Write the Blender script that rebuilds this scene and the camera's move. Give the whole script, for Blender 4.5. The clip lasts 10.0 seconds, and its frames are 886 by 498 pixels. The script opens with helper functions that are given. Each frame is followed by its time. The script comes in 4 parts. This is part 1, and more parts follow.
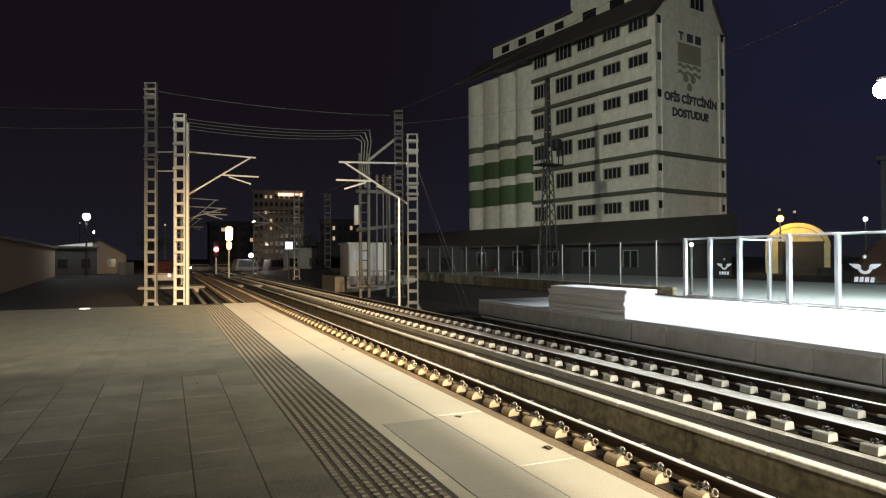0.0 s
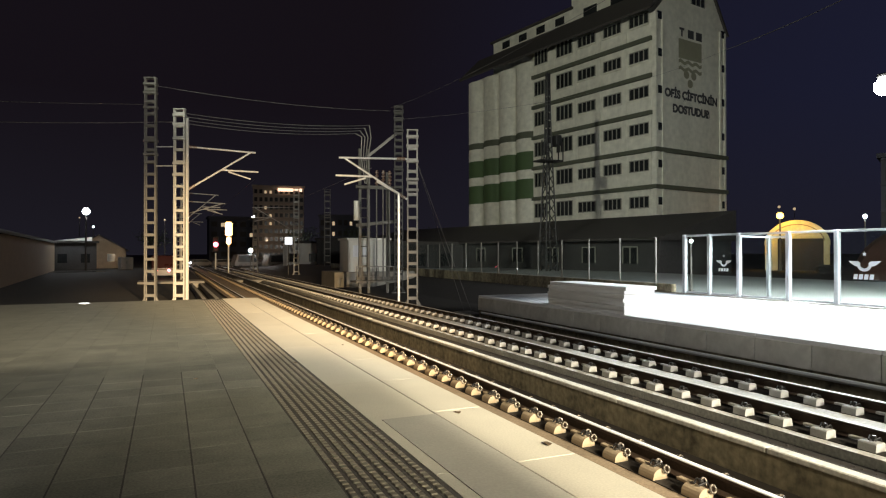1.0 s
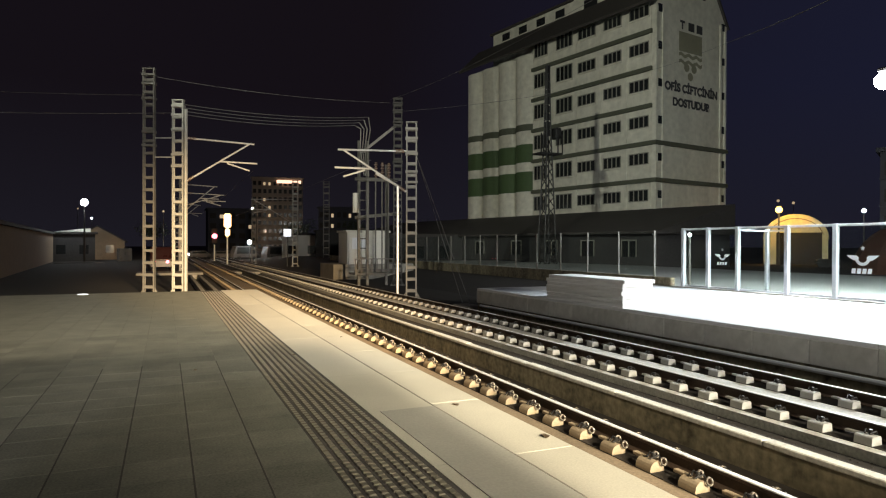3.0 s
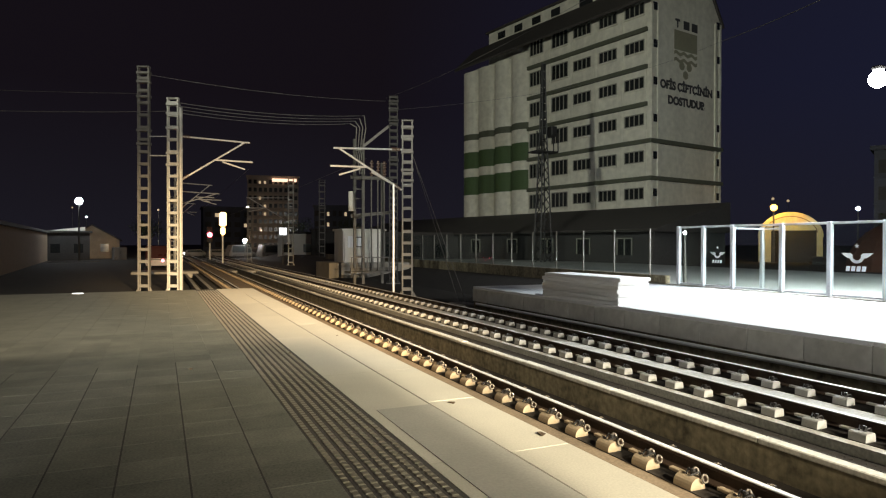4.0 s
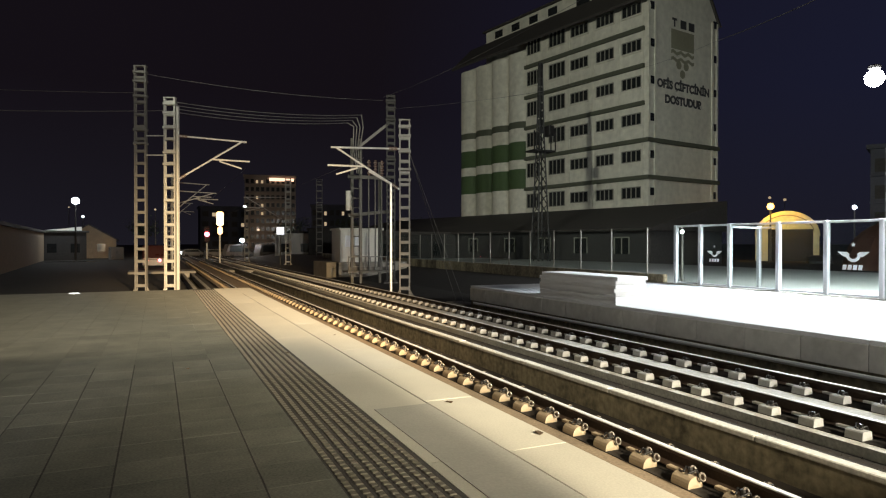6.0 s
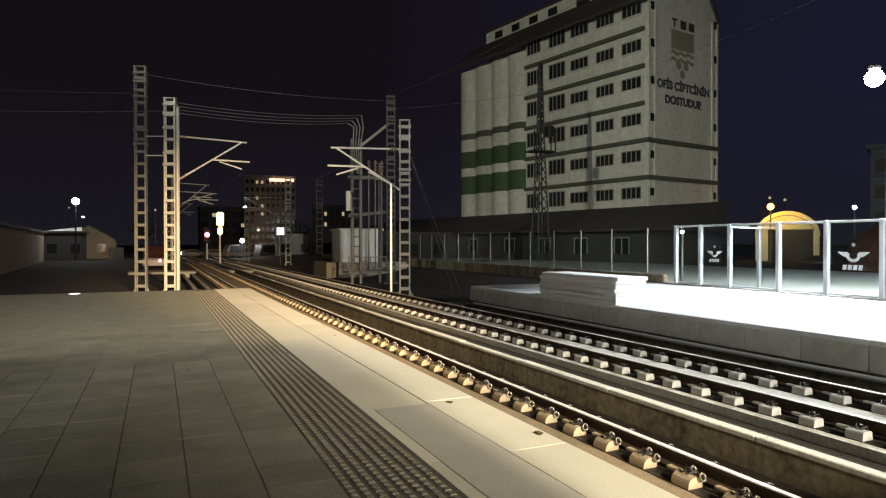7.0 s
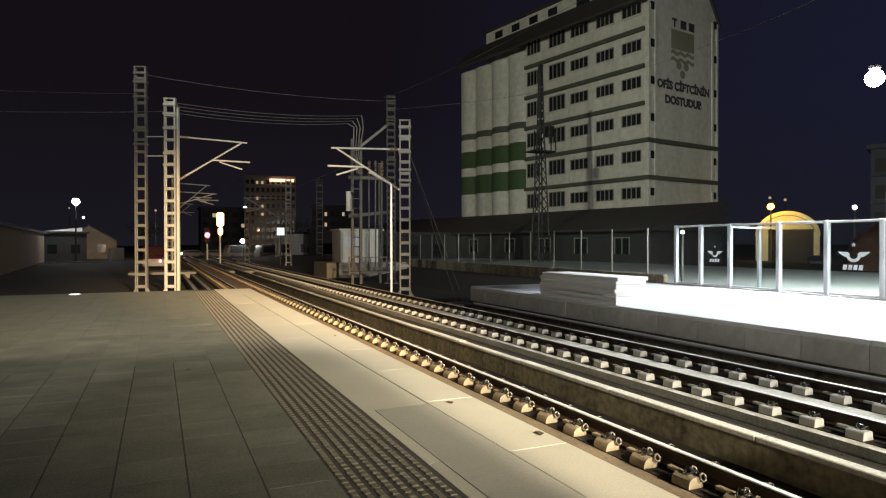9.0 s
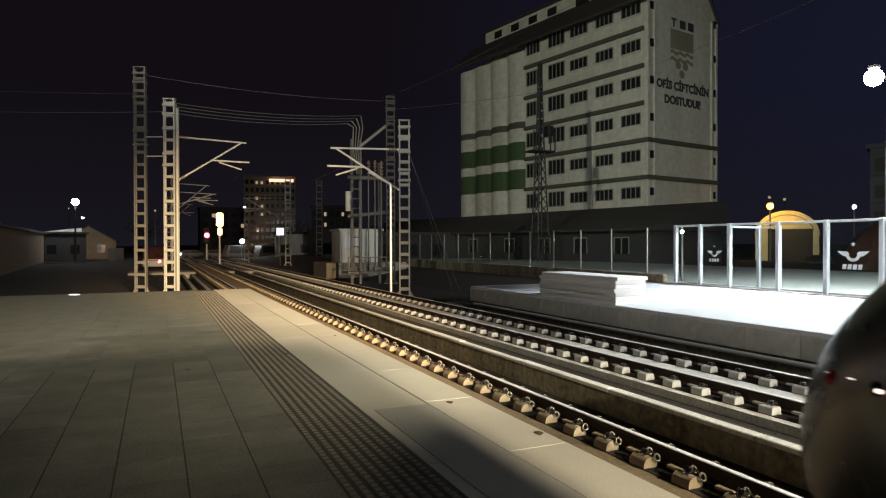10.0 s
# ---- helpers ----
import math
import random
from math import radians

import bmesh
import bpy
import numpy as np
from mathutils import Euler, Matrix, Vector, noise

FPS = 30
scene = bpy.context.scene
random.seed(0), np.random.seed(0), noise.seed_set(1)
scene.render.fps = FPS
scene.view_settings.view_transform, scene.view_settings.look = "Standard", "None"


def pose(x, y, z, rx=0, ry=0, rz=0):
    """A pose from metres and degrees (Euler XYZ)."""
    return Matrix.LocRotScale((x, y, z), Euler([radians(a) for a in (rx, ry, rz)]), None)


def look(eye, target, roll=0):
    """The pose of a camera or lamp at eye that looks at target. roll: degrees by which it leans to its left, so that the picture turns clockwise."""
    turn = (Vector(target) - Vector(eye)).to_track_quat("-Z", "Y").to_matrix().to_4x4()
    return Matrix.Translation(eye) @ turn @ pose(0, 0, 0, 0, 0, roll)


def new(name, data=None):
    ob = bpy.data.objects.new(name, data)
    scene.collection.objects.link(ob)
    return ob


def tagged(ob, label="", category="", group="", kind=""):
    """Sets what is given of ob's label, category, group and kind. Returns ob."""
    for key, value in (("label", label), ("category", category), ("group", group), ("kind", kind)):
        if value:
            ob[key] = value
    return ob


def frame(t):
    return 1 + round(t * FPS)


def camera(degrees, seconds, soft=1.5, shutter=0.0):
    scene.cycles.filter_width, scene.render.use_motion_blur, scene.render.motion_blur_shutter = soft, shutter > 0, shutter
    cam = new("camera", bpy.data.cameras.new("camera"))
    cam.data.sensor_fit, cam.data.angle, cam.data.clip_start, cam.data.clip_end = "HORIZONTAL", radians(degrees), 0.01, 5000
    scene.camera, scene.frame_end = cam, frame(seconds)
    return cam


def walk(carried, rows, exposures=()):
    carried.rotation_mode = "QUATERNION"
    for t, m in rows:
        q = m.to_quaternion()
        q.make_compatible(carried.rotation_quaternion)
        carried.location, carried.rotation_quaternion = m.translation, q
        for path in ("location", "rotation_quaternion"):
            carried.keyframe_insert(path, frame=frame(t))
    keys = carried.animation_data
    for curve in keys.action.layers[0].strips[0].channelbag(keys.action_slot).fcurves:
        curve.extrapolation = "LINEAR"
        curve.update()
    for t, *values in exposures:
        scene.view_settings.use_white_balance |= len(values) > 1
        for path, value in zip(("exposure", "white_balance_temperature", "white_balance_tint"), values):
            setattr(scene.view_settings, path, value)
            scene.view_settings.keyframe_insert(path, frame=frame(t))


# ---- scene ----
cam = camera(69.5, 10.0, 1.2, 0.5)
EYE = (0.0, 0.0, 1.4)


def aim(yaw, pitch, roll):
    """Camera pose: yaw to the right of the track's line, pitch up, lean."""
    return Matrix.Translation(EYE) @ pose(0, 0, 0, 90 + pitch, 0, -yaw) @ pose(0, 0, 0, 0, 0, roll)


PATH = [(0.0, 23.36, 0.704, -0.27), (0.5, 23.365, 0.502, -0.135), (1.0, 23.39, 0.334, -0.075), (1.5, 23.408, 0.145, -0.005), (2.0, 23.415, -0.042, 0.09), (2.5, 23.412, -0.21, 0.15),
        (4.0, 23.858, -0.478, 0.073), (4.5, 24.03, -0.525, 0.024), (5.0, 24.086, -0.552, -0.004), (5.5, 24.083, -0.554, 0.0), (7.0, 24.076, -0.518, -0.03), (7.5, 24.064, -0.518, -0.04),
        (8.0, 24.066, -0.512, -0.065), (8.5, 24.064, -0.505, -0.078), (9.0, 24.058, -0.502, -0.07), (9.5, 24.06, -0.491, -0.104), (10.0, 24.095, -0.506, -0.135)]
walk(cam, [(t, aim(a, b, c)) for t, a, b, c in PATH], ((0.0, 0.30), (3.0, 0.22), (5.0, 0.16), (8.5, 0.15), (9.2, 0.08), (10.0, -0.09)))

# ---- world and lights ----
world = bpy.data.worlds.new("night_sky")
world.use_nodes = True
scene.world = world
wn, wl = world.node_tree.nodes, world.node_tree.links
coord = wn.new("ShaderNodeTexCoord")
sep = wn.new("ShaderNodeSeparateXYZ")
wl.new(coord.outputs["Generated"], sep.inputs[0])
ramp = wn.new("ShaderNodeValToRGB")
ramp.color_ramp.elements[0].position, ramp.color_ramp.elements[0].color = 0.30, (0.0060, 0.0044, 0.0066, 1)
ramp.color_ramp.elements[1].position, ramp.color_ramp.elements[1].color = 0.95, (0.0088, 0.0100, 0.0250, 1)
wl.new(sep.outputs["X"], ramp.inputs[0])
# faint town glow towards the horizon
low = wn.new("ShaderNodeMapRange")
low.inputs["From Min"].default_value, low.inputs["From Max"].default_value = 0.0, 0.22
low.inputs["To Min"].default_value, low.inputs["To Max"].default_value = 0.75, 0.0
wl.new(sep.outputs["Z"], low.inputs["Value"])
blend_sky = wn.new("ShaderNodeMixRGB")
wl.new(low.outputs[0], blend_sky.inputs["Fac"])
wl.new(ramp.outputs[0], blend_sky.inputs[1])
blend_sky.inputs[2].default_value = (0.0105, 0.0100, 0.0150, 1)
wl.new(blend_sky.outputs[0], wn["Background"].inputs["Color"])
wn["Background"].inputs["Strength"].default_value = 1.0


def lamp(name, kind, eye, target, watts, colour, size=0.3, cone=60, blend=0.4):
    data = bpy.data.lights.new(name, kind)
    data.energy, data.color = watts, colour
    if kind == "SPOT":
        data.spot_size, data.spot_blend, data.shadow_soft_size = radians(cone), blend, size
    elif kind == "POINT":
        data.shadow_soft_size = size
    else:
        data.size = size
    ob = new(name, data)
    ob.matrix_world = look(eye, target)
    return ob


COLD = (0.86, 0.95, 1.0)
# platform floodlights on poles along the far fence
lamp("platform_flood", "SPOT", (18.40, 11.3, 5.9), (15.5, 11.0, -0.2), 6500, COLD, 0.25, 104, 0.5)
lamp("yard_flood", "SPOT", (19.1, 11.5, 6.0), (26.0, 18.0, -0.3), 9000, COLD, 0.25, 140, 0.6)
# white platform lamp far behind the viewer, across the tracks
lamp("platform_lamp", "SPOT", (9.0, -20.0, 6.5), (9.0, 8.0, -0.8), 31000, (1.0, 0.96, 0.88), 0.2, 60, 0.8)
# warm-white lamp on the far platform's edge behind the viewer
lamp("edge_lamp", "SPOT", (10.6, -12.0, 8.5), (3.9, 8.0, -0.5), 33000, (1.0, 0.89, 0.65), 1.4, 33, 1.0)
# warm floodlight high behind the viewer, along the line
lamp("track_light", "SPOT", (4.4, -14.0, 7.4), (3.6, 34.0, -1.0), 185000, (1.0, 0.69, 0.36), 0.2, 21, 1.0)
# yard mast behind the viewer that washes the silo
lamp("yard_mast_flood", "SPOT", (-34.0, -2.0, 24.0), (46.0, 58.0, 17.0), 62000, (0.95, 0.97, 0.82), 0.5, 36, 0.5)
# dim light of the station front behind the viewer
lamp("station_front_light", "AREA", (0.3, -4.6, 3.9), (0.8, 5.5, 0.0), 62, (0.94, 1.0, 0.88), 1.6)
# warm lamp above the station canopy; the canopy's edges shade the near paving
lamp("canopy_lamp", "SPOT", (3.2, -14.0, 8.0), (1.7, 8.5, 0.0), 38000, (1.0, 0.86, 0.62), 0.2, 34, 1.0)
# lamps that stand in view
lamp("sodium_light", "SPOT", (52.9, 42.5, 4.85), (55.4, 42.6, 1.5), 650, (1.0, 0.50, 0.06), 0.25, 165, 0.5)
lamp("yard_light", "POINT", (-10.6, 104.0, 7.2), (0, 104, 0), 420, COLD, 0.3)
# Added fill lights for the apartments and the crossing; no lamp is seen there.
lamp("street_fill", "POINT", (26.0, 184.0, 5.5), (0, 104, 0), 800, (1.0, 0.72, 0.5), 0.3)
lamp("street_fill", "POINT", (10.0, 110.0, 5.0), (0, 104, 0), 500, (1.0, 0.6, 0.3), 0.3)


# ---- materials ----
def mat(name, colour, rough=0.7, metal=0.0, grain=30.0, vary=0.25, stain=1.2, bump=0.15, piece=0.0, coat=0.0, streak=1.0, moving=False):
    """A surface with fine grain, broad stains, relief and, for pieces, a tone of their own."""
    m = bpy.data.materials.new(name)
    m.use_nodes = True
    n, l = m.node_tree.nodes, m.node_tree.links
    b = n["Principled BSDF"]
    tc = n.new("ShaderNodeTexCoord")
    fine = n.new("ShaderNodeTexNoise")
    fine.inputs["Scale"].default_value, fine.inputs["Detail"].default_value = grain, 4
    broad = n.new("ShaderNodeTexNoise")
    broad.inputs["Scale"].default_value, broad.inputs["Detail"].default_value, broad.inputs["Roughness"].default_value = stain, 5, 0.65
    run = n.new("ShaderNodeMapping")
    run.inputs["Scale"].default_value = (1, 1, streak)
    place = n.new("ShaderNodeNewGeometry")
    l.new(tc.outputs["Object"] if moving else place.outputs["Position"], run.inputs["Vector"])
    l.new(tc.outputs["Object"], fine.inputs["Vector"])
    l.new(run.outputs[0], broad.inputs["Vector"])
    add = n.new("ShaderNodeMath")
    add.operation = "ADD"
    l.new(fine.outputs["Fac"], add.inputs[0])
    l.new(broad.outputs["Fac"], add.inputs[1])
    last = add.outputs[0]
    if piece:
        info = n.new("ShaderNodeObjectInfo")
        mad = n.new("ShaderNodeMath")
        mad.operation, mad.inputs[1].default_value = "MULTIPLY_ADD", piece
        l.new(info.outputs["Random"], mad.inputs[0])
        l.new(last, mad.inputs[2])
        last = mad.outputs[0]
    r = n.new("ShaderNodeMapRange")
    r.inputs["From Min"].default_value, r.inputs["From Max"].default_value = 0.6, 1.4 + piece
    r.inputs["To Min"].default_value, r.inputs["To Max"].default_value = 1 - vary, 1 + vary
    l.new(last, r.inputs["Value"])
    mix = n.new("ShaderNodeVectorMath")
    mix.operation = "SCALE"
    mix.inputs[0].default_value = colour
    l.new(r.outputs[0], mix.inputs["Scale"])
    l.new(mix.outputs[0], b.inputs["Base Color"])
    rr = n.new("ShaderNodeMapRange")
    rr.inputs["To Min"].default_value, rr.inputs["To Max"].default_value = max(0.03, rough - 0.12), min(1, rough + 0.12)
    l.new(broad.outputs["Fac"], rr.inputs["Value"])
    l.new(rr.outputs[0], b.inputs["Roughness"])
    b.inputs["Metallic"].default_value = metal
    b.inputs["Coat Weight"].default_value = coat
    if bump:
        bp = n.new("ShaderNodeBump")
        bp.inputs["Strength"].default_value, bp.inputs["Distance"].default_value = bump, 0.01
        l.new(fine.outputs["Fac"], bp.inputs["Height"])
        l.new(bp.outputs[0], b.inputs["Normal"])
    return m


def glow(name, colour, strength):
    m = bpy.data.materials.new(name)
    m.use_nodes = True
    b = m.node_tree.nodes["Principled BSDF"]
    b.inputs["Base Color"].default_value = (*colour, 1)
    b.inputs["Emission Color"].default_value = (*colour, 1)
    b.inputs["Emission Strength"].default_value = strength
    return m


def glass(name, colour, rough=0.04, through_share=0.9):
    """A thin clear sheet: mostly see-through, with a gloss."""
    m = bpy.data.materials.new(name)
    m.use_nodes = True
    n, l = m.node_tree.nodes, m.node_tree.links
    b = n["Principled BSDF"]
    b.inputs["Base Color"].default_value, b.inputs["Roughness"].default_value = (*colour, 1), rough
    clear = n.new("ShaderNodeBsdfTransparent")
    clear.inputs["Color"].default_value = (0.93, 0.96, 0.95, 1)
    mixer = n.new("ShaderNodeMixShader")
    mixer.inputs[0].default_value = 1 - through_share
    l.new(clear.outputs[0], mixer.inputs[1])
    l.new(b.outputs[0], mixer.inputs[2])
    l.new(mixer.outputs[0], n["Material Output"].inputs["Surface"])
    return m


M_TILE = mat("granite_paver", (0.150, 0.148, 0.120), 0.64, 0, 60, 0.75, 2.4, 0.15, 0.2)
M_PATCH = mat("grey_repair_screed", (0.38, 0.365, 0.325), 0.6, 0, 50, 0.15, 1.5, 0.1)
# Stained concrete; light on the coping and slab top is put into its paleness.
M_COPE = mat("pale_lit_stained_concrete", (0.50, 0.49, 0.44), 0.85, 0, 22, 0.42, 1.3, 0.35)
M_SEAT = mat("pale_sleeper_concrete", (0.40, 0.39, 0.36), 0.8, 0, 40, 0.2, 3.0, 0.2, 0.2)
M_LITTER = mat("dry_brown_leaf", (0.09, 0.06, 0.035), 0.9, 0, 60, 0.3)
M_JOINT = mat("dark_joint", (0.06, 0.055, 0.05), 0.9, 0, 40, 0.3)
M_SLAB = mat("pale_concrete_slab", (0.50, 0.475, 0.405), 0.45, 0, 70, 0.26, 1.0, 0.12, 0.25)
# Studs paler than the base: light on raised studs is put into the colours.
M_TACT = mat("dark_tactile_base", (0.015, 0.013, 0.011), 0.26, 0, 60, 0.3)
M_STUD = mat("pale_tactile_stud", (0.17, 0.152, 0.118), 0.40, 0, 60, 0.2, 2.0, 0.1, 0.2)
M_CONC = mat("weathered_concrete", (0.27, 0.255, 0.22), 0.85, 0, 25, 0.35, 0.9, 0.35)
M_WALLC = mat("stained_dark_concrete", (0.20, 0.175, 0.115), 0.9, 0, 9, 0.85, 2.2, 0.5, 0, 0, 0.12)
M_BED1 = mat("rust_stained_track_slab", (0.21, 0.155, 0.098), 0.9, 0, 30, 0.45, 1.6, 0.4)
# Near-black bed: shade between the rail seats is put into the colour.
M_BEDSHADE = mat("shade_dark_bed", (0.022, 0.017, 0.013), 0.85, 0, 30, 0.5, 2.0, 0.5)
# Darkest steel copy: the dimly lit tall mast is put into the colour.
M_DULLST = mat("dimmed_mast_steel", (0.05, 0.048, 0.044), 0.65, 0.3, 30, 0.3, 2.0, 0.1)
M_BLACKST = mat("black_tower_steel", (0.014, 0.014, 0.013), 0.6, 0.0, 30, 0.3)
M_TENT = mat("brown_canvas", (0.20, 0.085, 0.05), 0.9, 0, 10, 0.25)
# Walls of unlit blocks: the lack of light is put into the colour.
M_BLOCK = mat("unlit_blue_grey_render", (0.07, 0.075, 0.09), 0.9, 0, 4, 0.2, 0.2)
M_SLEEP = mat("sleeper_concrete", (0.29, 0.225, 0.145), 0.8, 0, 40, 0.25, 3.0, 0.25, 0.3)
M_BALLAST = mat("dark_ballast", (0.045, 0.038, 0.03), 0.95, 0, 18, 0.5, 1.0, 1.0)
M_RAIL = mat("rusty_rail_side", (0.07, 0.045, 0.03), 0.75, 0.3, 40, 0.35, 2.0, 0.2)
M_RUN = mat("polished_rail_top", (0.72, 0.71, 0.68), 0.52, 0.15, 50, 0.1, 2.0, 0.02)
M_COIL = mat("worn_spring_coil", (0.13, 0.11, 0.085), 0.38, 0.5, 60, 0.2)
M_CLIP = mat("black_spring_clip", (0.03, 0.028, 0.026), 0.5, 0.5, 50, 0.2)
M_SNOW = mat("bright_platform_paving", (0.72, 0.73, 0.74), 0.7, 0, 40, 0.14, 0.7, 0.1)
M_FACE = mat("grey_platform_face", (0.56, 0.555, 0.52), 0.85, 0, 6, 0.35, 1.1, 0.15, 0.5, 0, 0.25)
M_BOARD = mat("white_insulation_board", (0.82, 0.83, 0.83), 0.7, 0, 60, 0.06, 2.0, 0.15)
# How brightly each mast and post is lit is put into these steel tones.
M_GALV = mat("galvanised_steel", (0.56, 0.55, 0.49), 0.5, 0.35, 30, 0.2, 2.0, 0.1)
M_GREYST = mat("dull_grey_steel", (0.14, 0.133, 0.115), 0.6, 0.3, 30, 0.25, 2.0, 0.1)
M_STEEL = mat("mid_grey_steel", (0.22, 0.21, 0.185), 0.55, 0.3, 30, 0.25, 2.0, 0.1)
M_ALU = mat("pale_aluminium_post", (0.62, 0.65, 0.68), 0.4, 0.4, 40, 0.1, 1.5, 0.05)
M_GLASS = glass("clear_sheet", (0.05, 0.06, 0.06), 0.05, 0.9)
M_MARK = mat("white_film_mark", (0.8, 0.82, 0.84), 0.6, 0, 40, 0.05)
M_WHITE = mat("dirty_white_render", (0.62, 0.60, 0.50), 0.9, 0, 1.6, 0.22, 0.45, 0.2, 0, 0, 0.15)
M_BAND = mat("grey_green_band", (0.085, 0.092, 0.062), 0.8, 0, 8, 0.2, 0.5, 0.1)
M_GREEN = mat("dull_green_paint", (0.058, 0.098, 0.036), 0.75, 0, 8, 0.22, 0.4, 0.1)
M_LOGO = mat("faded_khaki_paint", (0.26, 0.25, 0.17), 0.8, 0, 8, 0.2, 0.6, 0.1)
M_LETTER = mat("black_sign_paint", (0.045, 0.045, 0.045), 0.7, 0, 8, 0.2)
M_PANE = mat("dark_window_pane", (0.02, 0.022, 0.022), 0.12, 0, 4, 0.3, 0.5, 0.0, 0.4)
M_MUNTIN = mat("grey_window_bar", (0.24, 0.235, 0.19), 0.7, 0, 10, 0.1)
M_ROOF = mat("dark_roof_sheet", (0.045, 0.04, 0.035), 0.8, 0, 6, 0.3, 0.5, 0.2)
M_DARKW = mat("dark_shed_wall", (0.045, 0.043, 0.04), 0.9, 0, 5, 0.3, 0.4, 0.2)
M_SOIL = mat("dark_earth", (0.025, 0.02, 0.015), 0.95, 0, 3.0, 0.5, 0.15, 0.8)
M_YARD = mat("pale_yard_concrete", (0.34, 0.35, 0.32), 0.85, 0, 5, 0.25, 0.2, 0.2)
M_WIRE = mat("grey_wire", (0.20, 0.19, 0.18), 0.5, 0.5, 20, 0.1)
M_TUBE = mat("bright_cantilever_tube", (0.82, 0.81, 0.76), 0.4, 0.35, 30, 0.1)
M_INSUL = mat("brown_insulator", (0.16, 0.09, 0.05), 0.35, 0, 30, 0.1)
M_CABIN = mat("cream_cabin_panel", (0.72, 0.70, 0.62), 0.7, 0, 20, 0.1, 0.8, 0.05)
M_HOUSE = mat("tan_house_wall", (0.30, 0.22, 0.14), 0.9, 0, 6, 0.2)
M_FLAT = mat("grey_apartment_wall", (0.32, 0.28, 0.23), 0.9, 0, 4, 0.15, 0.2)
M_TRAIN = mat("charcoal_train_paint", (0.012, 0.010, 0.0075), 0.26, 0.0, 60, 0.15, 1.0, 0.0, moving=True)
M_TGLASS = mat("black_windscreen", (0.01, 0.01, 0.012), 0.05, 0, 20, 0.1, 1.0, 0.0)
M_REDL = mat("red_lamp_cover", (0.35, 0.02, 0.015), 0.15, 0, 20, 0.1)
M_ARCH = mat("pale_arched_wall", (0.74, 0.66, 0.40), 0.85, 0, 3, 0.2, 0.5, 0.3)
M_CARW = mat("white_car_paint", (0.13, 0.125, 0.12), 0.3, 0, 20, 0.05)
M_CARR = mat("red_car_paint", (0.035, 0.006, 0.006), 0.3, 0, 20, 0.05)
M_TYRE = mat("black_rubber", (0.02, 0.02, 0.02), 0.8, 0, 40, 0.2)
M_WET = mat("glossy_dark_ground", (0.05, 0.045, 0.04), 0.12, 0, 3, 0.3, 0.5, 0.05)
M_LEAF = mat("dark_foliage", (0.035, 0.05, 0.02), 0.8, 0, 4, 0.5, 0.5, 0.3)
M_BARK = mat("grey_bark", (0.09, 0.075, 0.06), 0.9, 0, 12, 0.3)
G_HEAD = glow("headlight_glow", (1.0, 0.82, 0.72), 2.2)
G_COLD = glow("cold_lamp_glow", (0.88, 0.95, 1.0), 60)
G_WARM = glow("warm_lamp_glow", (1.0, 0.60, 0.24), 4.2)
G_SODIUM = glow("sodium_lamp_glow", (1.0, 0.52, 0.08), 9)
G_RED = glow("red_signal_glow", (1.0, 0.12, 0.16), 10)
G_WIN = glow("lit_window_glow", (1.0, 0.74, 0.45), 0.4)
G_SQUARE = glow("white_sign_glow", (0.95, 0.97, 1.0), 1.3)
G_SIGN = glow("lit_roof_sign_glow", (1.0, 0.62, 0.42), 1.6)


# ---- mesh tools ----
def box(bm, x0, x1, y0, y1, z0, z1, bevel=0.0):
    vs = [bm.verts.new((x, y, z)) for x in (x0, x1) for y in (y0, y1) for z in (z0, z1)]
    fs = [bm.faces.new([vs[i] for i in q]) for q in ((0, 1, 3, 2), (4, 6, 7, 5), (0, 4, 5, 1), (2, 3, 7, 6), (0, 2, 6, 4), (1, 5, 7, 3))]
    if bevel:
        es = list({e for f in fs for e in f.edges})
        bmesh.ops.bevel(bm, geom=es, offset=bevel, segments=1, affect="EDGES")
    return vs


def rod(bm, p, q, r, n=8, r2=None):
    """A round bar from p to q, which may taper."""
    p, q = Vector(p), Vector(q)
    m = (q - p).to_track_quat("Z", "Y").to_matrix()
    ends = []
    for c, s in ((p, r), (q, r if r2 is None else r2)):
        ends.append([bm.verts.new(c + m @ Vector((s * math.cos(k * math.tau / n), s * math.sin(k * math.tau / n), 0))) for k in range(n)])
    for k in range(n):
        bm.faces.new((ends[0][k], ends[0][(k + 1) % n], ends[1][(k + 1) % n], ends[1][k]))
    bm.faces.new(ends[0][::-1]), bm.faces.new(ends[1])


def bar(bm, p, q, w, h=None):
    """A square bar from p to q."""
    p, q, h = Vector(p), Vector(q), h or w
    m = (q - p).to_track_quat("Z", "Y").to_matrix()
    ends = [[bm.verts.new(c + m @ Vector((a * w / 2, b * h / 2, 0))) for a, b in ((-1, -1), (1, -1), (1, 1), (-1, 1))] for c in (p, q)]
    for k in range(4):
        bm.faces.new((ends[0][k], ends[0][(k + 1) % 4], ends[1][(k + 1) % 4], ends[1][k]))
    bm.faces.new(ends[0][::-1]), bm.faces.new(ends[1])


def prism(bm, outline, axis, a, b):
    """An outline of 2D points drawn out along an axis from a to b."""
    def at(p, t):
        return {"x": (t, p[0], p[1]), "y": (p[0], t, p[1]), "z": (p[0], p[1], t)}[axis]
    lo, hi = [bm.verts.new(at(p, a)) for p in outline], [bm.verts.new(at(p, b)) for p in outline]
    n = len(outline)
    for k in range(n):
        bm.faces.new((lo[k], lo[(k + 1) % n], hi[(k + 1) % n], hi[k]))
    bm.faces.new(lo[::-1]), bm.faces.new(hi)


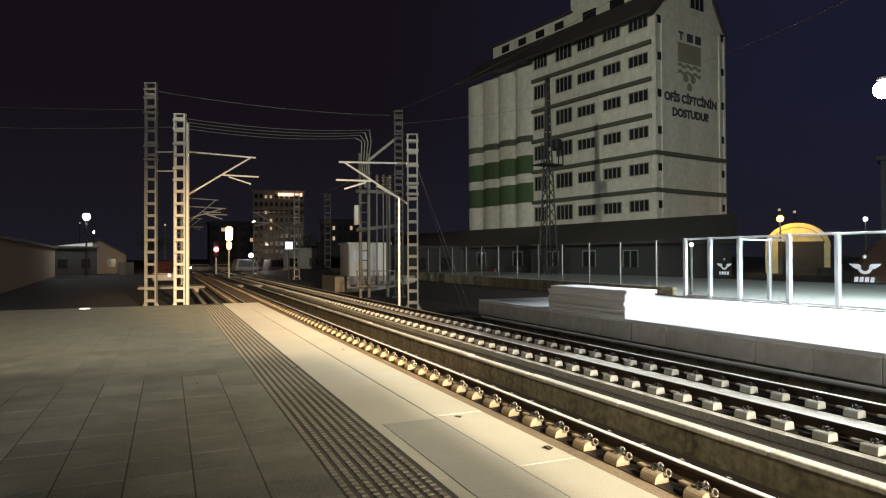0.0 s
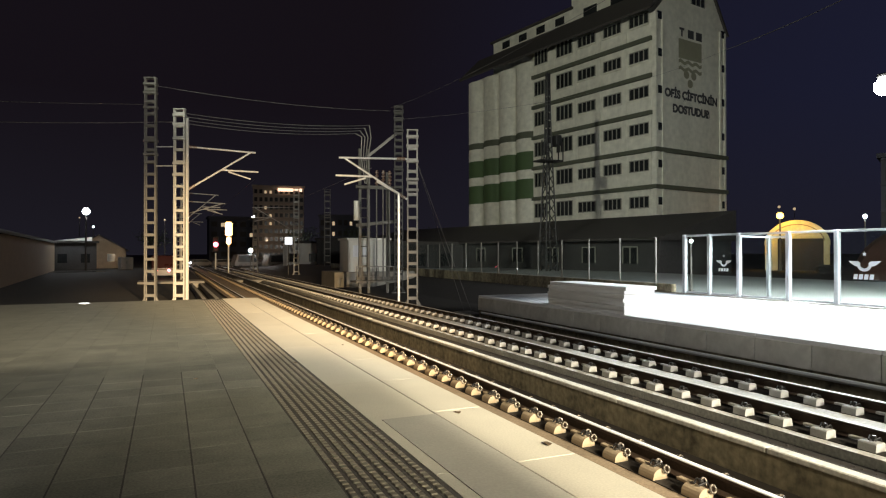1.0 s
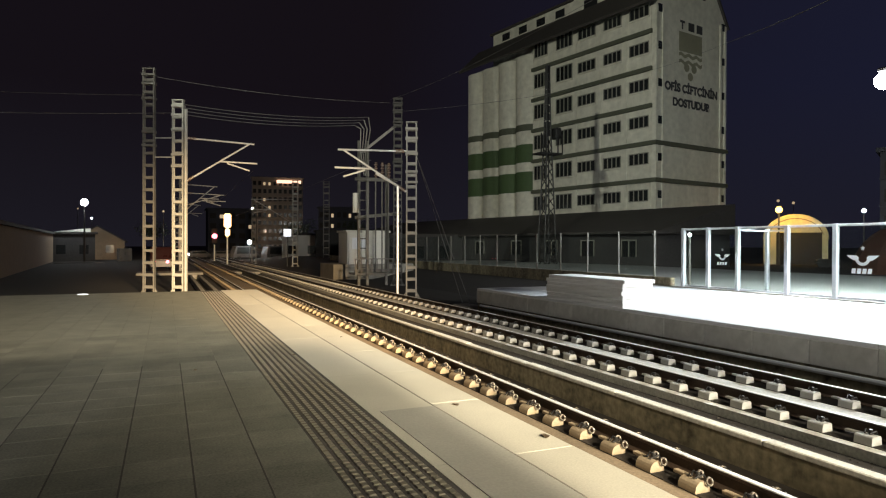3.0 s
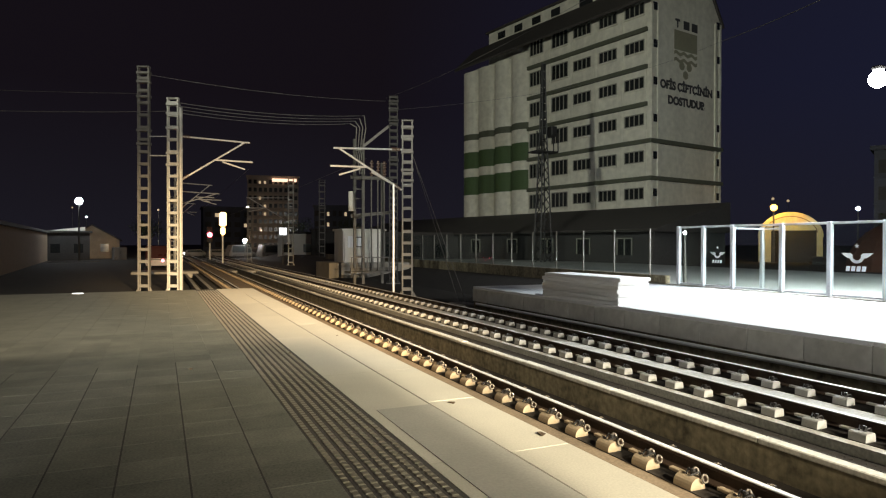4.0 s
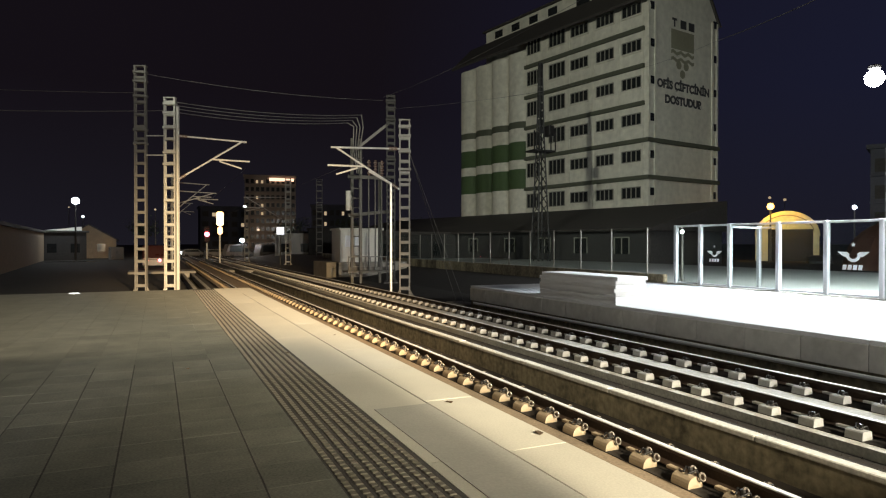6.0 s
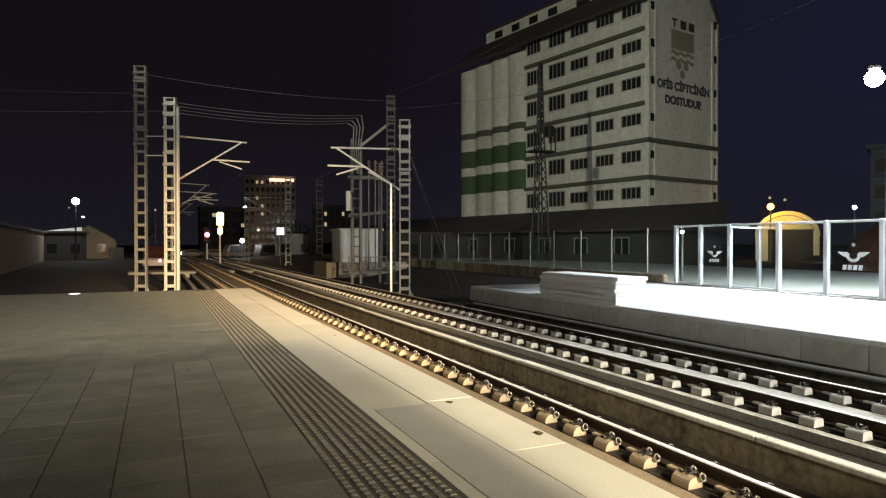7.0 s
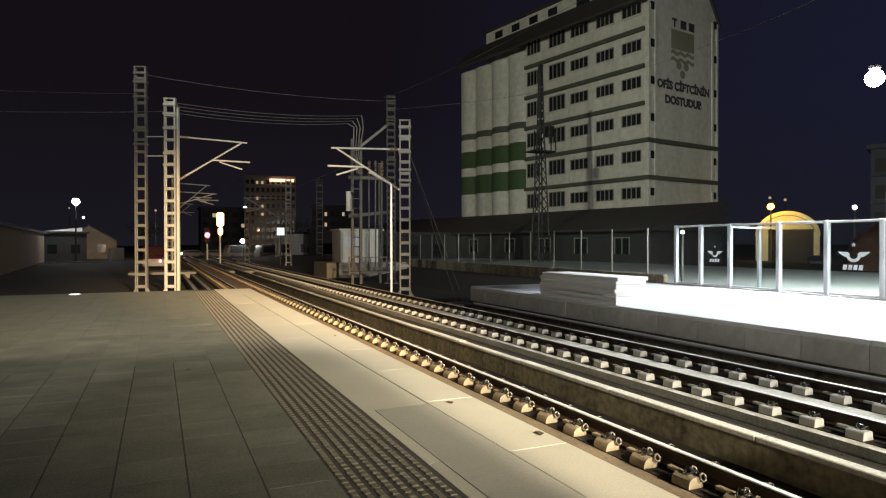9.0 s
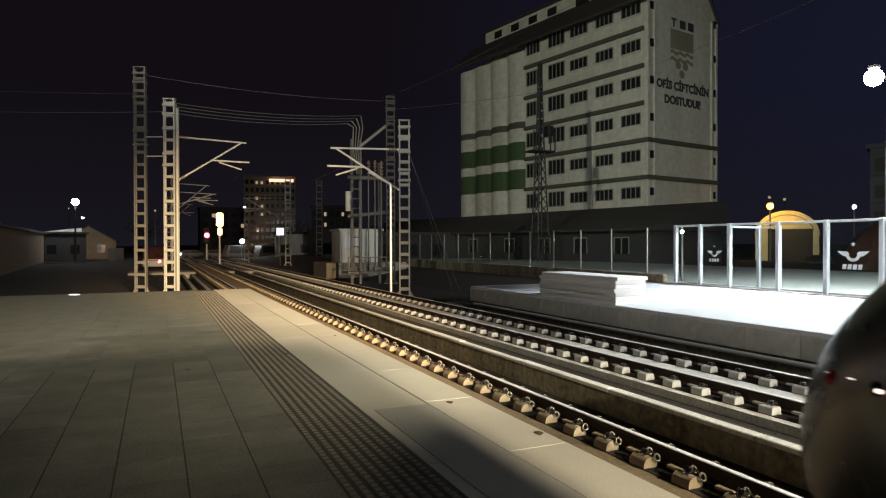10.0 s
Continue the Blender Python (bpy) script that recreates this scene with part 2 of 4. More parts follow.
def mesh_of(name, bm, material):
    bmesh.ops.recalc_face_normals(bm, faces=bm.faces)
    me = bpy.data.meshes.new(name)
    bm.to_mesh(me)
    bm.free()
    me.materials.append(material)
    return me


def part(name, bm, material, parent, label="", m=None):
    """One mesh object under a thing or a part; bm may be a mesh that is shared."""
    me = bm if isinstance(bm, bpy.types.Mesh) else mesh_of(name, bm, material)
    ob = new(name, me)
    if parent:
        ob.parent = parent
    if m is not None:
        ob.matrix_basis = m
    return tagged(ob, label)


def thing(name, label, category, m=None, group="", kind=""):
    ob = new(name)
    ob.empty_display_size = 0.2
    if m is not None:
        ob.matrix_basis = m
    return tagged(ob, label, category, group, kind)


def single(name, bm, material, label, category, group="", kind="", m=None):
    ob = part(name, bm, material, None, "", m)
    return tagged(ob, label, category, group, kind)


def smooth(ob):
    for f in ob.data.polygons:
        f.use_smooth = True
    return ob

# ---- ground and platforms ----
RAIL_Z, BED_Z = -0.765, -0.985
EDGE, END = 2.62, 20.7


def ground():
    bm = bmesh.new()
    xs = [-700, -200, -60, -25, -12, -8, 1.9, 2.3, 10.4, 10.9, 14, 18.2, 30, 60, 200, 700]
    ys = [-400, -100, -40, -10, 5, 15, 20.9, 25, 30, 36, 45, 55, 60, 80, 120, 250, 900]
    grid = []
    for x in xs:
        col = []
        for y in ys:
            z = -1.12
            if 18 < x:
                z = -0.35
            if x > 10.8 and x < 18.1 and y < 21:
                z = -1.12
            col.append(bm.verts.new((x, y, z)))
        grid.append(col)
    for i in range(len(xs) - 1):
        for j in range(len(ys) - 1):
            bm.faces.new((grid[i][j], grid[i + 1][j], grid[i + 1][j + 1], grid[i][j + 1]))
    single("ground", bm, M_SOIL, "dark bare earth of the railway yard", "ground", kind="structure")
    bm = bmesh.new()
    box(bm, 18.4, 34.5, -20, 60, -0.6, -0.17)
    single("yard_pavement", bm, M_YARD, "pale concrete yard behind the glazed fence", "pavement", kind="structure")


def near_platform():
    bm = bmesh.new()
    box(bm, -40, EDGE - 0.04, -40, END - 0.02, -1.3, -0.003)
    base = single("platform", bm, M_JOINT, "paved railway platform with tactile strip and pale edge", "platform", kind="structure")
    # coping and inner slabs
    bm = bmesh.new()
    box(bm, 0.004, EDGE - 2.149, 0.002, 1.473, -0.14, 0, 0.004)
    cope = mesh_of("coping_slab", bm, M_SLAB)
    bm = bmesh.new()
    box(bm, 0.004, 0.585, 0.002, 2.948, -0.05, 0, 0.002)
    inner = mesh_of("inner_slab", bm, M_SLAB)
    y, k = 3.73 - 2.95 * 5, 0
    while y < END - 0.1:
        for d in (0, 1.475):
            if y + d + 1.475 < END + 0.3:
                part("coping_slab", cope, None, base, m=Matrix.Translation((2.148, y + d, random.uniform(-0.001, 0.001))))
        if y + 2.95 < END + 0.3:
            part("inner_slab", inner, None, base, m=Matrix.Translation((1.556, y, random.uniform(-0.0015, 0.0))))
        y += 2.95
    bm = bmesh.new()
    box(bm, 1.556, EDGE, y - 2.95 + 0.006, END, -0.14, 0, 0.004)
    part("end_slab", bm, M_SLAB, base)
    # tactile plates with rows of studs
    bm = bmesh.new()
    box(bm, 0.003, 0.574, 0.003, 0.573, -0.05, -0.004)
    plate = mesh_of("tactile_plate", bm, M_TACT)
    plate.materials.append(M_STUD)
    bm = bmesh.new()
    bm.from_mesh(plate)
    for i in range(8):
        for j in range(8):
            cx, cy = 0.036 + i * 0.0722, 0.036 + j * 0.072
            lo = [bm.verts.new((cx + a * 0.023, cy + b * 0.031, -0.004)) for a, b in ((-1, -1), (1, -1), (1, 1), (-1, 1))]
            hi = [bm.verts.new((cx + a * 0.018, cy + b * 0.024, 0.004)) for a, b in ((-1, -1), (1, -1), (1, 1), (-1, 1))]
            for q in range(4):
                bm.faces.new((lo[q], lo[(q + 1) % 4], hi[(q + 1) % 4], hi[q])).material_index = 1
            bm.faces.new(hi).material_index = 1
    bm.to_mesh(plate)
    bm.free()
    y = -4.0
    while y + 0.576 < END:
        part("tactile_plate", plate, None, base, m=Matrix.Translation((0.958, y, 0)))
        y += 0.576
    # square pavers
    bm = bmesh.new()
    box(bm, 0.006, 0.396, 0.0022, 0.3998, -0.05, 0)
    tile = mesh_of("paver", bm, M_TILE)
    bm = bmesh.new()
    box(bm, 0.001, 0.401, 0.0008, 0.4012, -0.05, 0)
    tight = mesh_of("paver", bm, M_TILE)
    far = []
    for i in range(-60, 1):
        x = 0.557 + 0.402 * i
        for j in range(-20, 52):
            y = 0.1 + 0.402 * j + 0.0
            if y + 0.40 > END:
                continue
            if -12 <= i and 3 <= j <= 26:
                part("paver", tile if y < 8 else tight, None, base, m=pose(x + 0.002, y, random.uniform(-0.0006, 0.0), random.uniform(-0.04, 0.04), random.uniform(-0.04, 0.04)))
            else:
                far.append((x, y))
    verts, faces = [], []
    for x, y in far:
        n, z = len(verts), random.uniform(-0.0006, 0.0004)
        e, g = 0.006, 0.006 if y < 8 else 0.0015
        verts += [(x + 0.001, y + 0.001, z - e), (x + 0.401, y + 0.001, z - e), (x + 0.401, y + 0.401, z - e), (x + 0.001, y + 0.401, z - e)]
        verts += [(x + g, y + 0.0015, z), (x + 0.402 - g, y + 0.0015, z), (x + 0.402 - g, y + 0.4005, z), (x + g, y + 0.4005, z)]
        faces += [(n + 4, n + 5, n + 6, n + 7)] + [(n + k, n + (k + 1) % 4, n + 4 + (k + 1) % 4, n + 4 + k) for k in range(4)]
    me = bpy.data.meshes.new("distant_pavers")
    me.from_pydata(verts, [], faces)
    me.materials.append(M_TILE)
    tagged(part("distant_pavers", me, None, base), kind="stuff")
    bm = bmesh.new()
    box(bm, 1.655, 2.14, 0.4, 5.12, -0.002, 0.004, 0.001)
    part("repair_patch", bm, M_PATCH, base, "grey smooth repair patch")
    # dry leaves on the edge stones
    rnd = random.Random(12)
    for x, y, s in ((2.55, 3.98, 0.09), (2.33, 5.08, 0.07), (-5.6, 12.5, 0.12), (1.5, 8.2, 0.05), (0.3, 7.6, 0.05), (2.45, 9.5, 0.06)):
        bm = bmesh.new()
        ring = [bm.verts.new((s * (0.5 + 0.12 * (k % 2)) * math.cos(k * 0.785), s * 0.26 * math.sin(k * 0.785), 0.002 + s * 0.08 * (k % 3))) for k in range(8)]
        bm.faces.new(ring)
        top = bmesh.ops.extrude_face_region(bm, geom=list(bm.faces))
        bmesh.ops.translate(bm, vec=(0, 0, 0.003), verts=[v for v in top["geom"] if isinstance(v, bmesh.types.BMVert)])
        single("dry_leaf", bm, M_LITTER, "small curled dry brown leaf on the platform", "leaf", "fallen leaves", m=pose(x, y, 0.0, 0, 0, rnd.uniform(0, 180)))
    # a round uplight set flush in the paving near the end
    light = thing("ground_light", "small round lit ground light set in the paving", "ground light", pose(-2.1, 20.2, 0))
    bm = bmesh.new()
    rod(bm, (0, 0, -0.02), (0, 0, 0.012), 0.16, 20)
    part("rim", bm, M_ALU, light)
    bm = bmesh.new()
    rod(bm, (0, 0, 0.008), (0, 0, 0.02), 0.13, 20)
    part("lens", bm, G_SQUARE, light, "glowing lens")


def station_canopy():
    """Roof over the platform behind the viewer, on steel posts."""
    c = thing("platform_canopy", "flat grey station canopy on steel posts over the platform", "canopy", pose(0, 0, 0))
    bm = bmesh.new()
    box(bm, -9.0, 2.68, -34.0, -3.0, 4.02, 4.22, 0.03)
    part("roof", bm, M_STEEL, c)
    bm = bmesh.new()
    box(bm, -0.1, 0.1, -0.1, 0.1, 0, 4.02, 0.01)
    post = mesh_of("post", bm, M_STEEL)
    for y in (-8.0, -16.0, -24.0, -32.0):
        part("post", post, None, c, m=Matrix.Translation((-4.5, y, 0)))


def far_platform():
    x0, z = 10.5, -0.17
    # Dark base under the face panels: the recess's shade is put into its colour.
    bm = bmesh.new()
    box(bm, x0 + 0.03, 18.35, -40, 21.0, -1.3, z - 0.08)
    base = single("far_platform", bm, M_WALLC, "floodlit white platform across the tracks", "platform", kind="structure")
    bm = bmesh.new()
    box(bm, 0, 7.85, 0.003, 2.397, 0, 0.08, 0.01)
    deck = mesh_of("deck_slab", bm, M_SNOW)
    bm = bmesh.new()
    box(bm, 0, 0.05, 0.006, 1.194, -0.44, 0, 0.006)
    face = mesh_of("face_panel", bm, M_FACE)
    for k in range(20):
        part("deck_slab", deck, None, base, m=Matrix.Translation((x0, 18.6 - 2.4 * k, z - 0.08)))
    for k in range(40):
        part("face_panel", face, None, base, m=Matrix.Translation((x0 - 0.02, 19.8 - 1.2 * k, z - 0.082)))
    # Pipe in pale metal stands in for the lit ridge of ballast.
    bm = bmesh.new()
    rod(bm, (x0 - 0.12, -20, -0.76), (x0 - 0.12, 20.5, -0.76), 0.045, 8)
    part("lit_ridge_pipe", bm, M_ALU, base, "pale pipe standing in for the lit ballast ridge along the foot")
    # a low darker raised strip along the fence foot
    bm = bmesh.new()
    box(bm, 17.9, 18.3, -20, 20.8, z + 0.004, z + 0.03, 0.01)
    part("fence_kerb", bm, M_CONC, base)


def board_stack():
    zz, rnd = -0.165, random.Random(4)
    for k in range(7):
        bm = bmesh.new()
        box(bm, 0, 0.98, 0, 3.5, 0, 0.096, 0.008)
        b = single("insulation_board", bm, M_BOARD, "white rigid insulation board in an uneven stack", "board", "stacked boards",
                   m=pose(10.56 + rnd.uniform(-0.05, 0.06), 12.95 + rnd.uniform(-0.06, 0.07), zz, 0, 0, rnd.uniform(-0.8, 0.8)))
        zz += 0.1


def middle_wall():
    bm = bmesh.new()
    box(bm, 6.0, 6.12, -30, 95, -1.35, -0.79)
    base = single("drain_wall", bm, M_WALLC, "low stained concrete wall between the two tracks", "wall", kind="structure")
    rnd = random.Random(9)
    for k in range(40):
        bm = bmesh.new()
        box(bm, 5.985, 6.14 + rnd.uniform(-0.015, 0.02), -20 + 2.5 * k + 0.005, -17.5 + 2.5 * k - 0.005, -0.79, -0.73 + rnd.uniform(-0.008, 0.008), 0.012)
        part("coping_stone", bm, M_COPE, base)


def sleeper_mesh(material, coil, domed):
    """Raised rail seats on either side (domed or square-shouldered), with the spring clips and coils as further surfaces."""
    bm = bmesh.new()
    for c in (-0.75, 0.75):
        for s in (-1, 1):
            c0 = c + s * 0.212
            if domed:
                prof = [(c0 - 0.092 * math.cos(math.pi * j / 9), 0.03 + 0.088 * math.sin(math.pi * j / 9)) for j in range(10)]
                prism(bm, [(c0 - 0.092, 0.0)] + prof + [(c0 + 0.092, 0.0)], "y", -0.10, 0.13)
            else:
                prof = [(c0 - 0.095, 0.0), (c0 - 0.085, 0.095), (c0 - 0.07, 0.112), (c0 + 0.07, 0.112), (c0 + 0.085, 0.095), (c0 + 0.095, 0.0)]
                prism(bm, prof, "y", -0.10, 0.12)
            g0, g1 = sorted((c0 - s * 0.08, c0 - s * 0.015))
            box(bm, g0, g1, 0.12, 0.31, 0.075, 0.108, 0.006)
    box(bm, -1.12, 1.12, -0.12, 0.12, -0.08, -0.006)
    n = len(bm.faces)
    for c in (-0.75, 0.75):
        for s in (-1, 1):
            x = c + s * 0.115
            for y in (-0.05, 0.05):
                rod(bm, (x, y, 0.09), (x + s * 0.05, y * 1.3, 0.165), 0.010, 6)
                rod(bm, (x + s * 0.05, y * 1.3, 0.165), (x + s * 0.12, y * 0.6, 0.13), 0.010, 6)
            rod(bm, (x + s * 0.06, 0, 0.08), (x + s * 0.06, 0, 0.175), 0.024, 8)
    n2 = len(bm.faces)
    for c in (-0.75, 0.75):
        for s in (-1, 1):
            x = c + s * 0.15
            for y, z, r in ((-0.125, 0.115, 0.036), (-0.01, 0.15, 0.034)) if domed else ():
                pts = [(x + r * math.cos(k * math.tau / 9), y + 0.012 * math.sin(k * math.tau / 9), z + r * math.sin(k * math.tau / 9)) for k in range(10)]
                for p, q in zip(pts, pts[1:]):
                    rod(bm, p, q, 0.011, 6)
    bm.faces.ensure_lookup_table()
    for f in bm.faces[n:]:
        f.material_index = 1
    for f in bm.faces[n2:]:
        f.material_index = 2
    me = mesh_of("sleeper", bm, material)
    me.materials.append(M_CLIP)
    me.materials.append(coil)
    return me


def rail_mesh(y0, y1):
    prof = [(-0.075, 0), (0.075, 0), (0.075, 0.012), (0.012, 0.035), (0.010, 0.125), (0.036, 0.140), (0.036, 0.168), (0.030, 0.178), (-0.030, 0.178), (-0.036, 0.168),
            (-0.036, 0.140), (-0.010, 0.125), (-0.012, 0.035), (-0.075, 0.012)]
    bm = bmesh.new()
    prism(bm, prof, "y", y0, y1)
    for f in bm.faces:
        c = f.calc_center_median()
        if c.z > 0.17:
            f.material_index = 1
    me = mesh_of("rail", bm, M_RAIL)
    me.materials.append(M_RUN)
    return me


def tracks():
    rail = rail_mesh(-60, 170)
    for cx, first, lab in ((4.21, 4.73, "main track beside the platform with concrete sleepers and shiny rails"), (8.75, 5.63, "second track beyond the low wall with concrete sleepers")):
        tr = thing("railway_track", lab, "railway track", pose(cx, 0, BED_Z), "parallel tracks")
        sl = sleeper_mesh(M_SEAT, M_CLIP, False) if cx > 6 else sleeper_mesh(M_SLEEP, M_COIL, True)
        bm = bmesh.new()
        box(bm, -1.22, 1.22, -60, 170, -0.34, -0.004)
        part("track_slab", bm, M_COPE if cx > 6 else M_BED1, tr)
        # Dark strips painted in for the shadows the rail seats cast along the track.
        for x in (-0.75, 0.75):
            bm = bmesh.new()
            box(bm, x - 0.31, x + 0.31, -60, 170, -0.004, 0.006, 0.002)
            part("shade_strip", bm, M_BEDSHADE, tr, "dark strip under the rail for the painted shade between the seats")
            part("rail", rail, None, tr, m=Matrix.Translation((x, 0, 0.042)))
        for k in range(-6, 130):
            part("sleeper", sl, None, tr, m=Matrix.Translation((0, first + 0.62 * k, 0)))
    # ballast shoulders
    rnd = random.Random(3)
    for x0, x1, z, lab in ((5.43, 5.98, -1.16, "dark ballast at the wall foot"), (6.16, 7.5, -1.145, "dark ballast beside the second track"), (9.98, 10.46, -1.08, "dark ballast at the far platform foot")):
        verts, faces = [], []
        for _ in range(int((x1 - x0) * 5200)):
            x, y, s = rnd.uniform(x0, x1), 2 + 33 * rnd.random() ** 1.5, rnd.uniform(0.018, 0.04)
            n = len(verts)
            for a, b, c in ((1, 0, 0), (-1, 0, 0), (0, 1, 0), (0, -1, 0), (0, 0, 1), (0, 0, -1)):
                j = s * rnd.uniform(0.6, 1.2)
                verts.append((x + a * j + rnd.uniform(-s, s) * 0.3, y + b * j, z + c * j * 0.8 + rnd.uniform(-0.01, 0.02)))
            faces += [(n + 4, n, n + 2), (n + 4, n + 2, n + 1), (n + 4, n + 1, n + 3), (n + 4, n + 3, n), (n + 5, n + 2, n), (n + 5, n + 1, n + 2), (n + 5, n + 3, n + 1), (n + 5, n, n + 3)]
        me = bpy.data.meshes.new("ballast")
        me.from_pydata(verts, [], faces)
        me.materials.append(M_BALLAST)
        tagged(new("ballast", me), lab, "ballast", kind="stuff")
    # crossing slabs and cable trough beyond the platform's end
    for x0, x1, lab in ((-2.2, 2.9, "pale concrete crossing slab beside the track"), (5.5, 7.9, "pale concrete crossing slab between the tracks")):
        bm = bmesh.new()
        box(bm, x0, x1, 57.0, 60.5, -1.15, -0.93, 0.03)
        single("crossing_slab", bm, M_CONC, lab, "slab", "crossing slabs")
    bm = bmesh.new()
    box(bm, 1.55, 1.75, 32, 50, -1.15, -0.80, 0.02)
    box(bm, 2.15, 2.35, 32, 50, -1.15, -0.80, 0.02)
    box(bm, 1.55, 2.35, 49.9, 50.1, -1.15, -0.80, 0.02)
    single("cable_trough", bm, M_CONC, "open concrete cable trough beside the track", "trough")


# ---- masts, wires and line equipment ----
def lattice_mast(x, y, z0, top, width, label, material, depth=0.24, pitch=0.62, lean=0.0):
    h = top - z0
    mast = thing("catenary_mast", label, "mast", pose(x, y, z0, 0, 0, -20), "catenary masts")
    for s in (-1, 1):
        bm = bmesh.new()
        prism(bm, [(s * width / 2, -depth / 2), (s * width / 2, depth / 2), (s * (width / 2 - 0.07), depth / 2), (s * (width / 2 - 0.07), depth / 2 - 0.02),
                   (s * (width / 2 - 0.02), depth / 2 - 0.02), (s * (width / 2 - 0.02), -depth / 2 + 0.02), (s * (width / 2 - 0.07), -depth / 2 + 0.02), (s * (width / 2 - 0.07), -depth / 2)], "z", 0, h)
        part("leg", bm, material, mast)
    bm = bmesh.new()
    box(bm, -width / 2 + 0.01, width / 2 - 0.01, -depth / 2 - 0.012, -depth / 2 + 0.008, -0.07, 0.07)
    box(bm, -width / 2 + 0.01, width / 2 - 0.01, depth / 2 - 0.008, depth / 2 + 0.012, -0.07, 0.07)
    bat = mesh_of("batten", bm, material)
    k = 0.35
    while k < h:
        part("batten", bat, None, mast, m=Matrix.Translation((0, 0, k)))
        k += pitch
    bm = bmesh.new()
    box(bm, -width / 2 - 0.02, width / 2 + 0.02, -depth / 2 - 0.02, depth / 2 + 0.02, h - 0.02, h + 0.04, 0.01)
    part("cap_plate", bm, material, mast)
    bm = bmesh.new()
    box(bm, -width / 2 - 0.04, width / 2 + 0.04, -depth / 2 - 0.04, depth / 2 + 0.04, -0.06, 0.06, 0.01)
    col = mesh_of("collar", bm, material)
    for z in (h - 0.3, h - 0.75, h - 1.5, h * 0.72, h * 0.66):
        part("collar", col, None, mast, m=Matrix.Translation((0, 0, z)))
    bm = bmesh.new()
    box(bm, -width / 2 - 0.18, width / 2 + 0.18, -depth / 2 - 0.15, depth / 2 + 0.15, -0.35, 0.03, 0.02)
    part("footing", bm, M_CONC, mast)
    for s in (-1, 1):
        bm = bmesh.new()
        prism(bm, [(s * width / 2, 0.03), (s * (width / 2 + 0.15), 0.03), (s * width / 2, 0.3)], "y", -0.02, 0.02)
        part("gusset", bm, material, mast)
    return mast


def rods(name, segs, r, material, label, category, group=""):
    bm = bmesh.new()
    for p, q in segs:
        rod(bm, p, q, r, 7)
    return single(name, bm, material, label, category, group)


def cantilever(x, y, xt, z_top, z_mast, z_reg, label, r=0.045, post=None):
    """A bracket: top tube, strut, registration tube and steady arm, with insulators."""
    c = thing("cantilever_bracket", label, "bracket", pose(0, 0, 0), "cantilever brackets")
    s = 1 if xt > x else -1
    bm = bmesh.new()
    rod(bm, (x, y, z_top + 0.12), (xt, y, z_top), r)
    part("top_tube", bm, M_TUBE, c)
    bm = bmesh.new()
    rod(bm, (x, y, z_mast), (xt - s * 0.25, y, z_top), r)
    part("strut", bm, M_TUBE, c)
    k = (z_reg - z_mast) / (z_top - z_mast)
    xa = x + (xt - s * 0.25 - x) * k
    bm = bmesh.new()
    rod(bm, (xa, y, z_reg), (xt + s * 0.15, y, z_reg - 0.02), r)
    part("registration_tube", bm, M_TUBE, c)
    bm = bmesh.new()
    rod(bm, (xa + s * 0.35, y, z_reg - 0.08), (xt - s * 0.25, y, z_reg - 0.42), r * 0.9)
    part("steady_arm", bm, M_TUBE, c)
    for z, xx, zz in ((z_top + 0.12, xt, z_top), (z_mast, xt - s * 0.25, z_top)):
        bm = bmesh.new()
        a, b = Vector((x, y, z)), Vector((xx, y, zz))
        d = (b - a).normalized()
        for j in range(6):
            rod(bm, a + d * (0.12 + 0.07 * j), a + d * (0.15 + 0.07 * j), 0.085, 10)
        part("insulator", bm, M_INSUL, c)
    return c


def wire(p, q, sag, r, label, n=14):
    bm = bmesh.new()
    p, q = Vector(p), Vector(q)
    pts = [p.lerp(q, k / n) - Vector((0, 0, 4 * sag * (k / n) * (1 - k / n))) for k in range(n + 1)]
    m = (q - p).to_track_quat("Z", "Y").to_matrix()
    rings = [[bm.verts.new(c + m @ Vector((r * math.cos(j * math.tau / 5), r * math.sin(j * math.tau / 5), 0))) for j in range(5)] for c in pts]
    for a, b in zip(rings, rings[1:]):
        for j in range(5):
            bm.faces.new((a[j], a[(j + 1) % 5], b[(j + 1) % 5], b[j]))
    bm.faces.new(rings[0][::-1]), bm.faces.new(rings[-1])
    return single("overhead_wire", bm, M_WIRE, label, "wire", "overhead wires")


